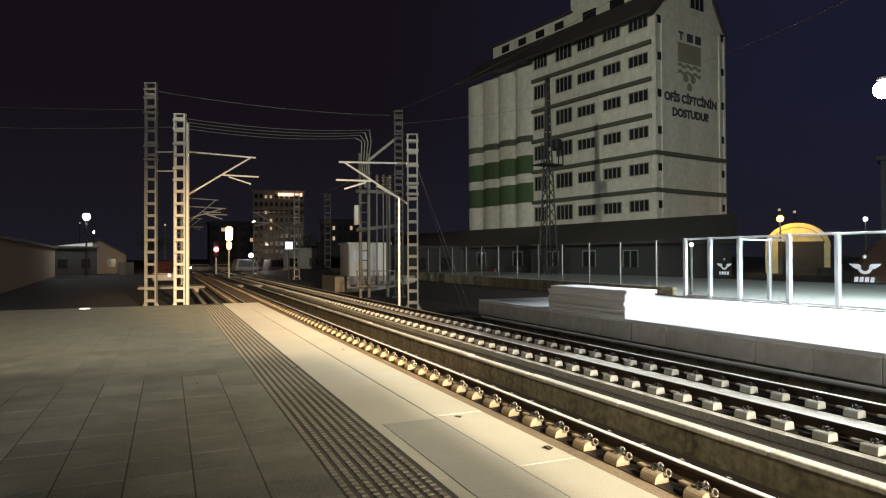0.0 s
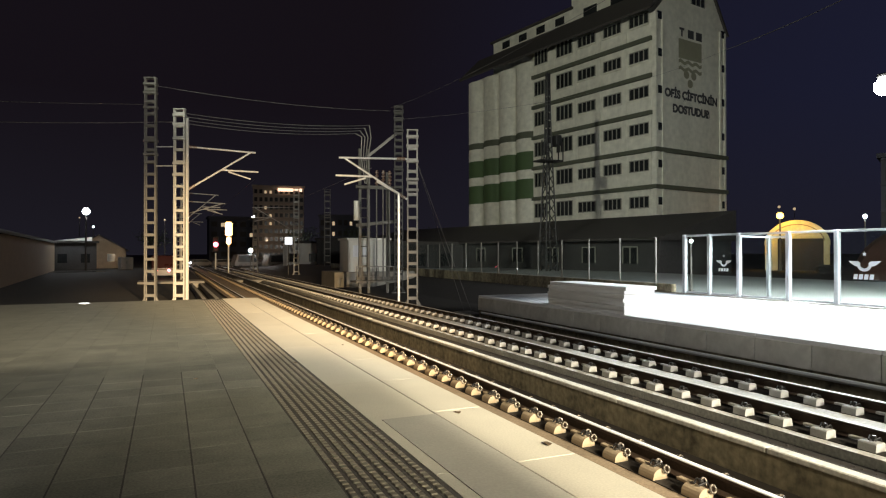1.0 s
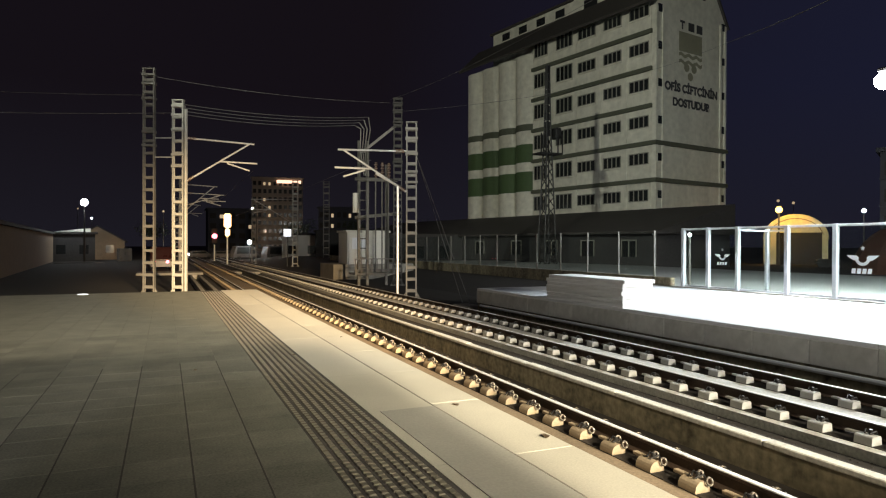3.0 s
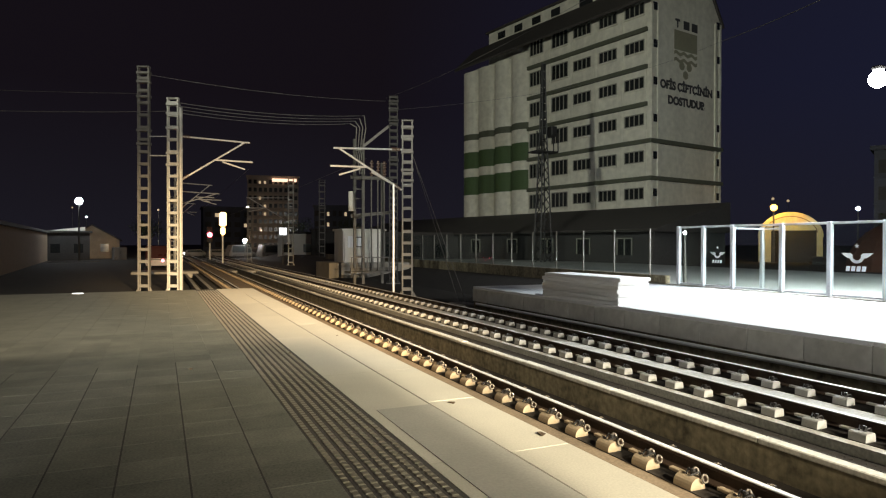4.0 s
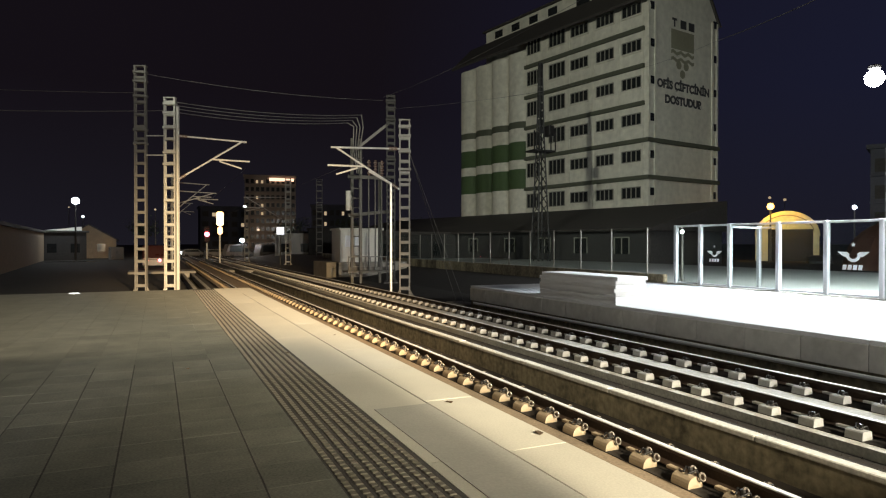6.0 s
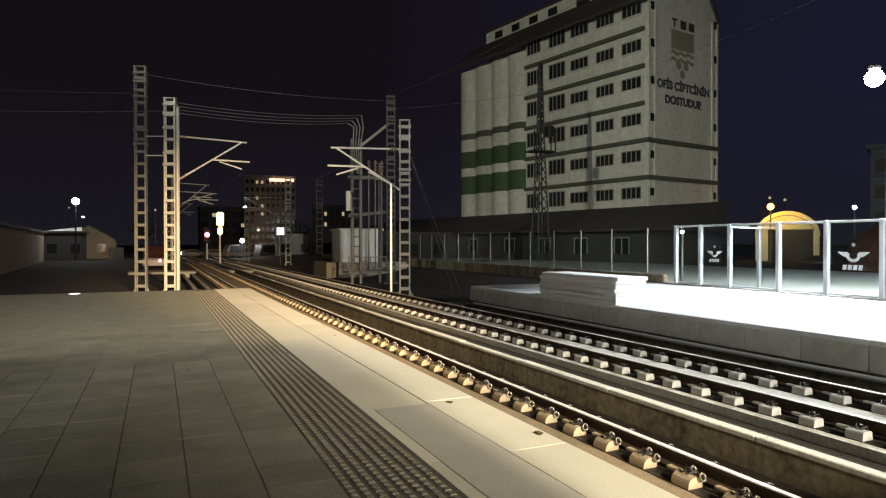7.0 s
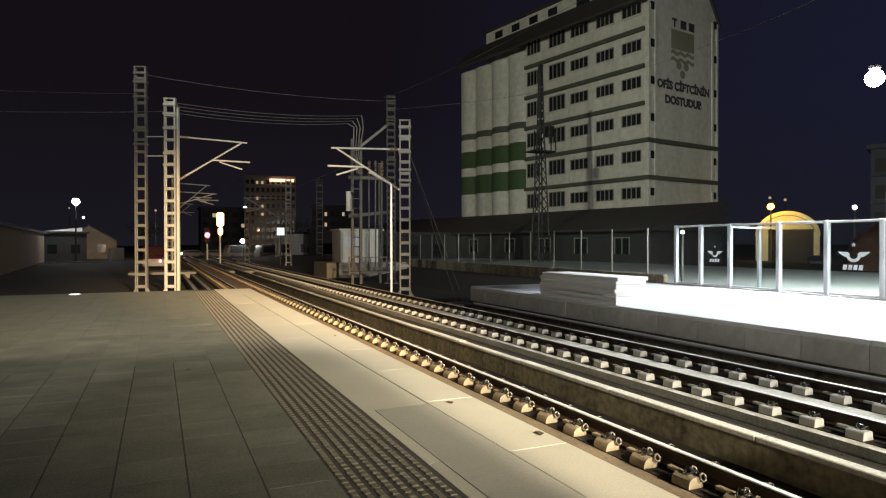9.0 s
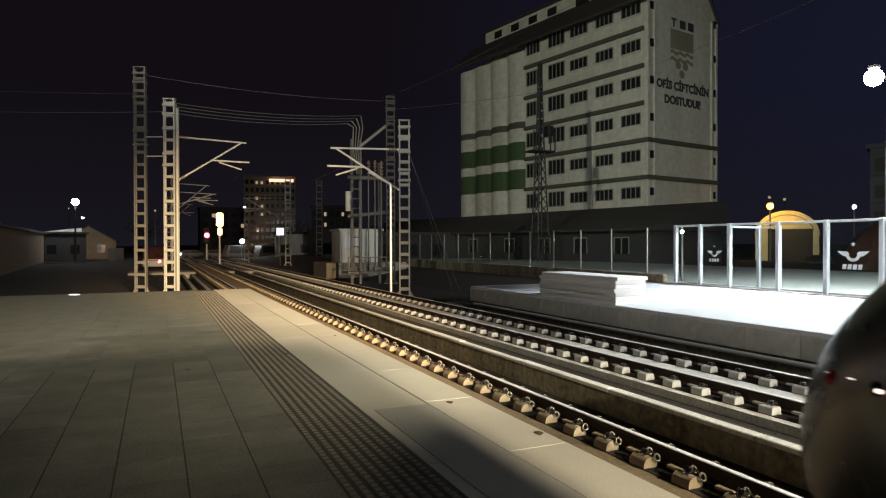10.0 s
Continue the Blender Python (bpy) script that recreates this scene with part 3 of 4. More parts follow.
def line_equipment():
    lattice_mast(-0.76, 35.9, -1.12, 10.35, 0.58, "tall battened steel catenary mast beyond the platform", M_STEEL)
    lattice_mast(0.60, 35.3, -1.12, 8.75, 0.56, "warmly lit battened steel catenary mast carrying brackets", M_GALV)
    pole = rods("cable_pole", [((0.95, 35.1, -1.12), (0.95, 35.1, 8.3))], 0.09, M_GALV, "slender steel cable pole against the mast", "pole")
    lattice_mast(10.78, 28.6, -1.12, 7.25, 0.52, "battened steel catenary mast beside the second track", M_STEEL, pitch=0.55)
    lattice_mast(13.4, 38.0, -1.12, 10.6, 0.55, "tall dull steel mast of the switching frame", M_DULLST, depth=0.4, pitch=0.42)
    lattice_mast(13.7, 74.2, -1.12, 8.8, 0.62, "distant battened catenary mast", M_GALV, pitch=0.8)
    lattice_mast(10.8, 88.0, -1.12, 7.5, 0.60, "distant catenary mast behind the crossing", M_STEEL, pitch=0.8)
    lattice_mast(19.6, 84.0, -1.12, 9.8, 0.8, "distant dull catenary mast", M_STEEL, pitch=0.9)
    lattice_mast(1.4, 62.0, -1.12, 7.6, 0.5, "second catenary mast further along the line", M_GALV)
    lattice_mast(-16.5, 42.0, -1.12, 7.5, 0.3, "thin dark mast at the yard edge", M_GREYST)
    cantilever(0.9, 35.3, 4.35, 6.75, 4.6, 5.75, "bright cantilever bracket over the main track")
    cantilever(1.65, 62.0, 4.35, 6.7, 4.5, 5.6, "cantilever bracket further along the line")
    cantilever(1.65, 61.4, 4.9, 5.9, 4.9, 5.35, "low cantilever bracket further along the line")
    for z in (6.84, 5.86):
        rods("stub_arm", [((-0.5, 35.8, z), (0.36, 35.4, z))], 0.03, M_TUBE, "short pale steel arm between the two masts", "bracket", "mast arms")
    lattice_mast(1.4, 92.0, -1.12, 7.6, 0.5, "third catenary mast far along the line", M_GALV)
    cantilever(1.65, 92.0, 4.35, 6.7, 4.5, 5.6, "cantilever bracket far along the line")
    cantilever(10.5, 28.6, 7.2, 5.75, 3.95, 4.95, "cantilever bracket over the second track")
    cantilever(13.4, 74.2, 8.8, 6.5, 3.9, 5.4, "distant cantilever bracket over the second track")
    rods("down_pipe", [((10.05, 28.5, -1.1), (10.05, 28.5, 4.2)), ((10.05, 28.5, 4.2), (9.0, 28.6, 4.75))], 0.06, M_TUBE, "bright bent steel pipe beside the mast", "pipe")
    # contact and messenger wires
    for x, y in ((4.3, 35.3), (8.75, 28.6)):
        wire((x, y, 5.35), (x, 92, 5.35), 0.1, 0.008, "thin dark contact wire running away over a track")
    # cross wires between the masts
    for k in range(4):
        wire((0.85, 35.2, 8.55 - 0.17 * k), (11.67 - 0.3 * k, 38.6, 9.4 - 0.19 * k), 0.25, 0.022, "feeder wire strung across the tracks")
    wire((-0.6, 35.9, 10.0), (12.9, 38.0, 10.3), 0.25, 0.012, "thin earth wire strung between the tall masts")
    wire((0.4, 35.3, 8.1), (-40, 33, 8.6), 1.3, 0.018, "slack wire leading off to the yard")
    wire((-0.9, 35.9, 9.0), (-40, 37, 9.2), 0.8, 0.014, "slack wire leading off to the yard")
    wire((12.9, 38.0, 10.5), (11.0, 3.0, 8.6), 0.6, 0.007, "thin wire rising over the tracks")
    wire((54.7, 50.4, 23.0), (43.0, 14.0, 21.5), 0.8, 0.04, "thin wire from the silo")
    wire((13.4, 38.0, 9.8), (54.7, 50.4, 23.0), 1.2, 0.012, "thin wire from the mast to the silo")
    # anchor stays of the near mast
    for x, y in ((10.81, 22.87), (10.79, 22.11)):
        wire((11.0, 28.45, 5.6), (x, y, -0.95), 0.0, 0.012, "slim steel anchor stay of the mast", 2)
    bm = bmesh.new()
    box(bm, 10.5, 11.2, 21.7, 23.2, -1.15, -0.93, 0.03)
    single("anchor_block", bm, M_CONC, "pale concrete anchor block for the stays", "anchor block")


def switching_frame():
    f = thing("switching_frame", "grey steel frame with disconnectors, pipes and fenced platform", "switchgear frame", pose(0, 0, 0))
    xa, xb, y = 11.05, 13.2, 38.6
    for x in (xa, xa + 0.55, xb - 0.35):
        bm = bmesh.new()
        bar(bm, (x, y, -1.12), (x, y, 7.9 if x < 12 else 6.5), 0.16)
        for k in range(14):
            z = -0.6 + 0.6 * k
            if x < 11.2:
                bar(bm, (x, y, z), (x + 0.55, y, z), 0.07)
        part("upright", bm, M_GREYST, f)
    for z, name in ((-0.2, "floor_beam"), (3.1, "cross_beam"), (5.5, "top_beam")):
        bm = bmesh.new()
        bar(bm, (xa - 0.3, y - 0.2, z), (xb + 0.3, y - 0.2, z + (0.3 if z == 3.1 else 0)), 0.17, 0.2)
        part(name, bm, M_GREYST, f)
    bm = bmesh.new()
    box(bm, xa - 0.5, xb + 0.2, y - 0.9, y + 0.5, -0.42, -0.32)
    part("walk_deck", bm, M_GREYST, f)
    for k in range(9):
        bm = bmesh.new()
        bar(bm, (xa - 0.45 + 0.34 * k, y - 0.9, -0.34), (xa - 0.45 + 0.34 * k, y - 0.9, 0.55), 0.05)
        part("guard_bar", bm, M_GREYST, f)
    bm = bmesh.new()
    bar(bm, (xa - 0.5, y - 0.9, 0.55), (xb - 0.2, y - 0.9, 0.55), 0.06)
    part("guard_rail", bm, M_STEEL, f)
    bm = bmesh.new()
    bar(bm, (xa + 0.2, y - 0.2, 7.2), (xb + 0.2, y - 0.4, 9.0), 0.16)
    part("raking_beam", bm, M_STEEL, f)
    for k in range(4):
        bm = bmesh.new()
        x = xa - 0.6 + 0.1 * k
        pts = [(11.67 - 0.3 * k, 38.6, 9.4 - 0.19 * k), (11.72 - 0.2 * k, 38.4, 8.6), (11.5 - 0.15 * k, 38.3, 7.4), (11.6 - 0.1 * k, 38.3, 5.7)]
        for a, b in zip(pts, pts[1:]):
            rod(bm, a, b, 0.035, 6)
        part("jumper_cable", bm, M_STEEL, f)
    for k in range(3):
        x = 12.0 + 0.42 * k
        bm = bmesh.new()
        for j in range(9):
            rod(bm, (x, y - 0.5, 5.6 + 0.11 * j), (x, y - 0.5, 5.66 + 0.11 * j), 0.12 if j % 2 else 0.07, 10)
        part("insulator", bm, M_INSUL, f)
        bm = bmesh.new()
        rod(bm, (x, y - 0.45, -0.3), (x, y - 0.45, 5.5), 0.045, 8)
        part("conduit", bm, M_GREYST, f)
    bm = bmesh.new()
    rod(bm, (10.75, y - 0.4, 3.4), (10.75, y - 0.4, 4.6), 0.2, 12)
    part("voltage_transformer", bm, M_CABIN, f)
    cab = thing("equipment_cabin", "cream panelled equipment cabin on a concrete plinth", "cabin", pose(12.3, 46.0, 0.0))
    bm = bmesh.new()
    box(bm, 0, 3.2, 0, 2.6, 0, 2.35, 0.02)
    part("body", bm, M_CABIN, cab)
    bm = bmesh.new()
    box(bm, -0.12, 3.32, -0.12, 2.72, 2.35, 2.5, 0.02)
    part("roof", bm, M_CABIN, cab)
    for x in (0.35, 1.05):
        bm = bmesh.new()
        box(bm, x, x + 0.42, -0.025, 0.01, 1.1, 1.95, 0.01)
        part("vent_panel", bm, M_MARK, cab, "pale louvred panel")
    bm = bmesh.new()
    box(bm, -1.2, 5.0, -0.6, 3.6, -1.15, 0, 0.03)
    part("plinth", bm, M_CONC, cab)


# ---- fences ----
def glazed_fence():
    f = thing("glazed_fence", "pale aluminium fence with clear sheets beside the floodlit platform", "fence", pose(18.05, 0, -0.17))
    ys = [18.6, 17.4, 16.1, 14.2, 12.6, 11.0, 9.4, 7.8, 6.2, 4.6]
    bm = bmesh.new()
    box(bm, -0.07, 0.07, -0.07, 0.07, 0, 2.24, 0.015)
    post = mesh_of("post", bm, M_ALU)
    for y in ys:
        part("post", post, None, f, m=Matrix.Translation((0, y, 0)))
    for a, b in zip(ys, ys[1:]):
        bm = bmesh.new()
        box(bm, -0.04, 0.04, b + 0.071, a - 0.071, 2.16, 2.23, 0.008)
        part("top_rail", bm, M_ALU, f)
        bm = bmesh.new()
        box(bm, -0.03, 0.03, b + 0.071, a - 0.071, 0.05, 0.11, 0.006)
        part("bottom_rail", bm, M_ALU, f)
        bm = bmesh.new()
        box(bm, -0.006, 0.006, b + 0.072, a - 0.072, 0.112, 2.158)
        part("pane", bm, M_GLASS, f).visible_shadow = False
    # return panels of the gate bay
    for y in (16.0, 15.2):
        part("gate_post", post, None, f, m=Matrix.Translation((1.3, y, 0)) @ Matrix.Diagonal((0.9, 0.9, 0.97, 1)))
    bm = bmesh.new()
    bar(bm, (0.05, 16.05, 2.12), (1.3, 16.0, 2.10), 0.06)
    bar(bm, (1.3, 16.0, 2.10), (1.3, 15.2, 2.10), 0.06)
    bar(bm, (1.3, 15.2, 2.10), (0.05, 14.25, 2.12), 0.06)
    part("gate_rail", bm, M_ALU, f)
    # winged emblem on two sheets: plain shapes, with a bar for the name
    for y, s in ((16.75, 0.6), (11.8, 0.8)):
        e = Matrix.Translation((-0.012, y, 1.2)) @ Matrix.Scale(s, 4)
        bm = bmesh.new()
        for d in (-1, 1):
            outline = [(d * 0.13, 0.06), (d * 0.20, -0.04), (d * 0.34, -0.03), (d * 0.46, 0.05), (d * 0.58, 0.15), (d * 0.22, 0.14)]
            prism(bm, outline, "x", -0.004, 0)
        n = 14
        for k in range(n):
            a, b = math.pi * (1 + k / n), math.pi * (1 + (k + 1) / n)
            ring = [(r * math.cos(q), 0.05 + r * math.sin(q)) for r, q in ((0.27, a), (0.27, b), (0.16, b), (0.16, a))]
            prism(bm, ring, "x", -0.009, -0.005)
        star = [((0.09 if k % 2 == 0 else 0.04) * math.sin(k * math.pi / 5), 0.40 + (0.09 if k % 2 == 0 else 0.04) * math.cos(k * math.pi / 5)) for k in range(10)]
        prism(bm, star, "x", -0.004, 0)
        part("emblem", bm, M_MARK, f, "white winged emblem", m=e)
        for k in range(4):
            bm = bmesh.new()
            y0 = 0.26 - k * 0.19
            prism(bm, [(y0, -0.50), (y0 + 0.14, -0.50), (y0 + 0.11, -0.32), (y0 - 0.03, -0.32)], "x", -0.004, 0)
            part("name_bar", bm, M_MARK, f, "white lettering block", m=e)


def wall_fence():
    bm = bmesh.new()
    box(bm, 17.95, 18.2, 19.2, 75, -1.15, 0.17, 0.02)
    single("fence_wall", bm, M_WALLC, "dark low concrete wall under the far fence", "wall", kind="structure")
    f = thing("panel_fence", "slender pale posts with clear sheets on the low wall", "fence", pose(18.07, 0, 0.17))
    bm = bmesh.new()
    box(bm, -0.03, 0.03, -0.03, 0.03, 0, 1.85, 0.006)
    # Dimmer than the glazed fence's posts: weaker light put into the colour.
    post = mesh_of("post", bm, M_STEEL)
    ys = [20.2 + 2.22 * k for k in range(20)]
    for y in ys:
        part("post", post, None, f, m=Matrix.Translation((0, y, 0)))
    for a, b in zip(ys, ys[1:]):
        bm = bmesh.new()
        box(bm, 0.0, 0.01, a + 0.032, b - 0.032, 0.03, 1.82)
        part("clear_sheet", bm, M_GLASS, f).visible_shadow = False


def street_lamp(x, y, z0, z, lens, label, arm=(0.0, 0.0), r=0.07, size=0.25, pole_mat=None):
    l = thing("lamp_post", label, "street lamp", pose(x, y, z0), "lamp posts")
    bm = bmesh.new()
    rod(bm, (0, 0, 0), (0, 0, z - z0), r * 1.3, 10, r * 0.7)
    rod(bm, (0, 0, z - z0 - 0.05), (arm[0], arm[1], z - z0), r * 0.6)
    part("pole", bm, pole_mat or M_GREYST, l)
    bm = bmesh.new()
    box(bm, arm[0] - size * 0.5, arm[0] + size * 0.5, arm[1] - size * 0.5, arm[1] + size * 0.5, z - z0 + size * 0.72, z - z0 + size * 0.72 + 0.12, 0.03)
    part("housing", bm, pole_mat or M_GREYST, l)
    bm = bmesh.new()
    bmesh.ops.create_icosphere(bm, subdivisions=3, radius=size * 0.95, matrix=Matrix.Translation((arm[0], arm[1], z - z0 - 0.06)))
    p = part("lens", bm, lens, l, "glowing lens")
    p.visible_shadow = False
    return l


# ---- the silo ----
def silo():
    s = thing("grain_silo", "tall dirty white grain silo with dark ribbon windows and green bands", "silo building", pose(43.4, 48.5, -0.4, 0, 0, 10.2))
    z0, eave = 0.0, 25.2

    def p(name, bm, m, parent=None, label=""):
        return part(name, bm, m, parent or s, label)
    bm = bmesh.new()
    box(bm, 0, 11.5, 0, 17.6, z0, eave)
    box(bm, 0.6, 11.5, 17.6, 30.9, z0, eave)
    wall = p("wall", bm, M_WHITE)
    # pilasters between the window bays and at the corners
    for y in (-0.02, 0.45, 3.45, 6.95, 10.4, 14.0):
        bm = bmesh.new()
        box(bm, -0.07, 0.0, y, y + (0.25 if y > 0.3 else 0.3), 5.5, eave - 0.1)
        p("pilaster", bm, M_WHITE, wall)
    for x in (-0.02, 0.95, 10.4, 11.2):
        bm = bmesh.new()
        box(bm, x, x + 0.28, -0.12, 0.0, 5.5, eave - 0.1)
        p("pilaster", bm, M_WHITE, wall)
    # storage cells: half-round fronts with painted bands
    for k in range(4):
        y, r = 17.6 + 3.325 * (k + 0.5), 1.66
        for za, zb, m in ((z0, 8.3, M_WHITE), (8.3, 10.7, M_GREEN), (10.7, 11.8, M_WHITE), (11.8, 14.0, M_GREEN), (14.0, 15.6, M_WHITE), (15.6, 16.4, M_BAND), (16.4, eave - 0.5, M_WHITE)):
            bm = bmesh.new()
            pts = [(0.62 - 1.25 * math.sin(a), y - r * math.cos(a)) for a in [math.pi * j / 14 for j in range(15)]]
            prism(bm, pts, "z", za, zb)
            ob = p("cell_front", bm, m, wall)
    # string courses
    for k in range(5):
        z = 8.2 + 3.62 * k
        bm = bmesh.new()
        box(bm, -0.32, 0, -0.3 if k < 2 else 0.3, 17.6, z - 0.2, z + 0.2)
        if k < 2:
            box(bm, 0, 11.6, -0.3, 0, z - 0.2, z + 0.2)
        p("string_course", bm, M_BAND, wall)
    # windows: bays of the long side
    cols = [(0.75, 3.1, 0), (4.2, 6.5, 0), (7.7, 10.2, 0), (11.1, 13.6, 1), (15.1, 17.3, 1)]
    for k in range(6):
        zb = 6.15 + 3.62 * k
        for a, b, tall in cols:
            h0, h1 = (zb - 0.2, zb + 1.45) if tall else (zb + 0.05, zb + 1.17)
            bm = bmesh.new()
            box(bm, -0.03, 0.02, a, b, h0, h1)
            w = p("window", bm, M_PANE)
            bm = bmesh.new()
            n = 4
            for j in range(n + 1):
                y = a + (b - a) * j / n
                box(bm, -0.08, -0.03, y - 0.05, y + 0.05, h0, h1)
            box(bm, -0.08, -0.03, a, b, h0 - 0.04, h0 + 0.05)
            box(bm, -0.08, -0.03, a, b, h1 - 0.05, h1 + 0.04)
            p("window_frame", bm, M_MUNTIN, w)
            bm = bmesh.new()
            box(bm, -0.18, 0, a - 0.1, b + 0.1, h0 - 0.16, h0 - 0.05)
            p("sill", bm, M_WHITE, w)
        for x in (0.32, 10.72):
            bm = bmesh.new()
            box(bm, x, x + 0.56, -0.10, 0.02, zb + 0.3, zb + 1.05)
            w = p("stair_window", bm, M_PANE)
    # roof slopes up to the headhouse, gable shoulders
    bm = bmesh.new()
    prism(bm, [(-1.0, eave + 0.0), (-1.0, eave + 0.3), (2.3, eave + 3.5), (2.3, eave + 2.6)], "y", -0.25, 31.6)
    p("roof", bm, M_ROOF, None, "dark roof slope")
    bm = bmesh.new()
    prism(bm, [(11.9, eave - 0.35), (9.4, eave + 3.6), (9.4, eave + 3.2), (11.7, eave - 0.4)], "y", -0.25, 31.6)
    p("roof", bm, M_ROOF, None, "dark roof slope")
    bm = bmesh.new()
    prism(bm, [(0, eave), (11.5, eave), (9.4, eave + 3.4), (9.4, eave + 9), (2.3, eave + 9), (2.3, eave + 2.6)], "y", 0, 13.5)
    box(bm, 2.3, 9.4, 13.5, 28.2, eave, eave + 4.9)
    head = p("headhouse", bm, M_WHITE)
    for k in range(4):
        bm = bmesh.new()
        y = 14.7 + 3.35 * k
        box(bm, 2.26, 2.32, y, y + 1.5, eave + 3.65, eave + 4.55)
        p("window", bm, M_PANE, head)
    for k in range(3):
        for z in (3.2, 6.4):
            bm = bmesh.new()
            y = 1.6 + 4.0 * k
            box(bm, 2.26, 2.32, y, y + 2.0, eave + z, eave + z + 1.2)
            p("window", bm, M_PANE, head)
    bm = bmesh.new()
    box(bm, 5.6, 7.9, -0.04, 0.02, eave + 1.9, eave + 3.4)
    w = p("gable_window", bm, M_PANE, head)
    for a in (5.6, 6.36, 7.12, 7.8):
        bm = bmesh.new()
        box(bm, a, a + 0.09, -0.08, -0.04, eave + 1.9, eave + 3.4)
        p("window_bar", bm, M_MUNTIN, w)
    bm = bmesh.new()
    box(bm, 2.0, 9.7, 13.2, 28.6, eave + 4.9, eave + 5.15)
    p("head_roof", bm, M_ROOF, head)
    bm = bmesh.new()
    box(bm, 2.0, 9.7, -0.3, 13.8, eave + 9, eave + 9.3)
    p("head_roof", bm, M_ROOF, head)
    # painted emblem and lettering on the end wall
    d = -0.025
    for k in range(3):
        bm = bmesh.new()
        x = 3.75 + 1.35 * k
        if k == 0:
            box(bm, x, x + 0.75, d, 0, 24.15, 24.38)
            box(bm, x + 0.27, x + 0.48, d, 0, 23.5, 24.149)
        else:
            box(bm, x, x + 0.95, d, 0, 23.5, 24.35)
        part("initial_block", bm, M_LETTER, wall)
    bm = bmesh.new()
    prism(bm, [(3.6, 23.25), (7.35, 23.25), (7.35, 21.3), (3.6, 21.3)], "y", d, 0)
    p("emblem_shield", bm, M_LOGO, wall, "faded khaki emblem")
    for r in range(2):
        bm = bmesh.new()
        n = 12
        for j in range(n):
            xa, xb = 3.6 + 3.75 * j / n, 3.6 + 3.75 * (j + 1) / n
            za, zb = 20.95 - 0.7 * r + 0.13 * math.sin(j * 1.57), 20.95 - 0.7 * r + 0.13 * math.sin((j + 1) * 1.57)
            prism(bm, [(xa, za - 0.17), (xb, zb - 0.17), (xb, zb + 0.17), (xa, za + 0.17)], "y", d, 0)
        p("emblem_wave", bm, M_LOGO, wall)
    for x, z in ((4.85, 19.75), (6.05, 19.75), (5.45, 18.9)):
        bm = bmesh.new()
        rod(bm, (x, d, z), (x, 0, z), 0.42, 18)
        p("emblem_disc", bm, M_LOGO, wall)
    for txt, x, z, want in (("OFİS ÇİFTÇİNİN", 1.4, 17.2, 8.6), ("DOSTUDUR", 2.6, 15.75, 6.2)):
        cu = bpy.data.curves.new("slogan", "FONT")
        cu.body, cu.size, cu.extrude, cu.offset = txt, 1.1, 0.01, 0.06
        tmp = bpy.data.objects.new("slogan", cu)
        me = bpy.data.meshes.new_from_object(tmp)
        bpy.data.objects.remove(tmp)
        wdt = max(v.co.x for v in me.vertices)
        me.materials.append(M_LETTER)
        part("slogan", me, None, wall, "black painted slogan", m=pose(x, -0.03, z, 90) @ Matrix.Diagonal((want / wdt, 1.0, 1, 1)))
    # long low store in front, with a dark pitched roof
    a = thing("store_shed", "long low dark store with a pitched roof below the silo", "shed", pose(33.5, 46.5, -0.4, 0, 0, 10.2))
    bm = bmesh.new()
    box(bm, 0, 9.5, -8, 48, 0, 2.9)
    part("wall", bm, M_DARKW, a)
    bm = bmesh.new()
    prism(bm, [(-0.8, 2.75), (-0.8, 2.95), (9.3, 5.35), (9.3, 2.75)], "y", -8.6, 48.5)
    part("roof", bm, M_ROOF, a)
    for y in (-6, -1.5, 3, 8, 14, 20, 26, 33):
        bm = bmesh.new()
        box(bm, -0.05, 0.0, y, y + 1.6, 0.9, 2.3)
        w = part("window", bm, M_PANE, a)
        bm = bmesh.new()
        for yy in (0, 0.75, 1.5):
            box(bm, -0.09, -0.05, y + yy, y + yy + 0.1, 0.9, 2.3)
        box(bm, -0.09, -0.05, y, y + 1.6, 2.2, 2.3)
        part("window_frame", bm, M_MUNTIN, w)
    # dark lattice tower before the facade
    t = thing("lattice_tower", "slim dark steel lattice tower with a small cage", "lattice tower", pose(30.1, 46.8, -0.4))
    corners = [(-1, -1), (1, -1), (1, 1), (-1, 1)]
    for dx, dy in corners:
        bm = bmesh.new()
        bar(bm, (dx * 0.6, dy * 0.6, 0), (dx * 0.22, dy * 0.22, 11.0), 0.11)
        bar(bm, (dx * 0.22, dy * 0.22, 11.0), (dx * 0.10, dy * 0.10, 17.3), 0.1)
        part("leg", bm, M_BLACKST, t)
    for k in range(13):
        w0, w1 = 0.6 - 0.38 * k / 13, 0.6 - 0.38 * (k + 1) / 13
        za, zb = 11.0 * k / 13, 11.0 * (k + 1) / 13
        for q in range(4):
            (ax, ay), (bx, by) = corners[q], corners[(q + 1) % 4]
            bm = bmesh.new()
            bar(bm, (ax * w0, ay * w0, za), (bx * w1, by * w1, zb), 0.06)
            part("brace", bm, M_BLACKST, t)
    for k in range(9):
        bm = bmesh.new()
        box(bm, -0.16, 0.16, -0.16, 0.16, 11.2 + 0.68 * k, 11.75 + 0.68 * k)
        part("antenna_block", bm, M_BLACKST, t)
    bm = bmesh.new()
    box(bm, -1.1, 1.1, -0.7, 0.7, 9.6, 9.72)
    part("deck", bm, M_BLACKST, t)
    for x in (-1.05, -0.6, 0.6, 1.05):
        bm = bmesh.new()
        bar(bm, (x, -0.7, 9.7), (x, -0.7, 11.3), 0.08)
        part("rail_post", bm, M_BLACKST, t)
    bm = bmesh.new()
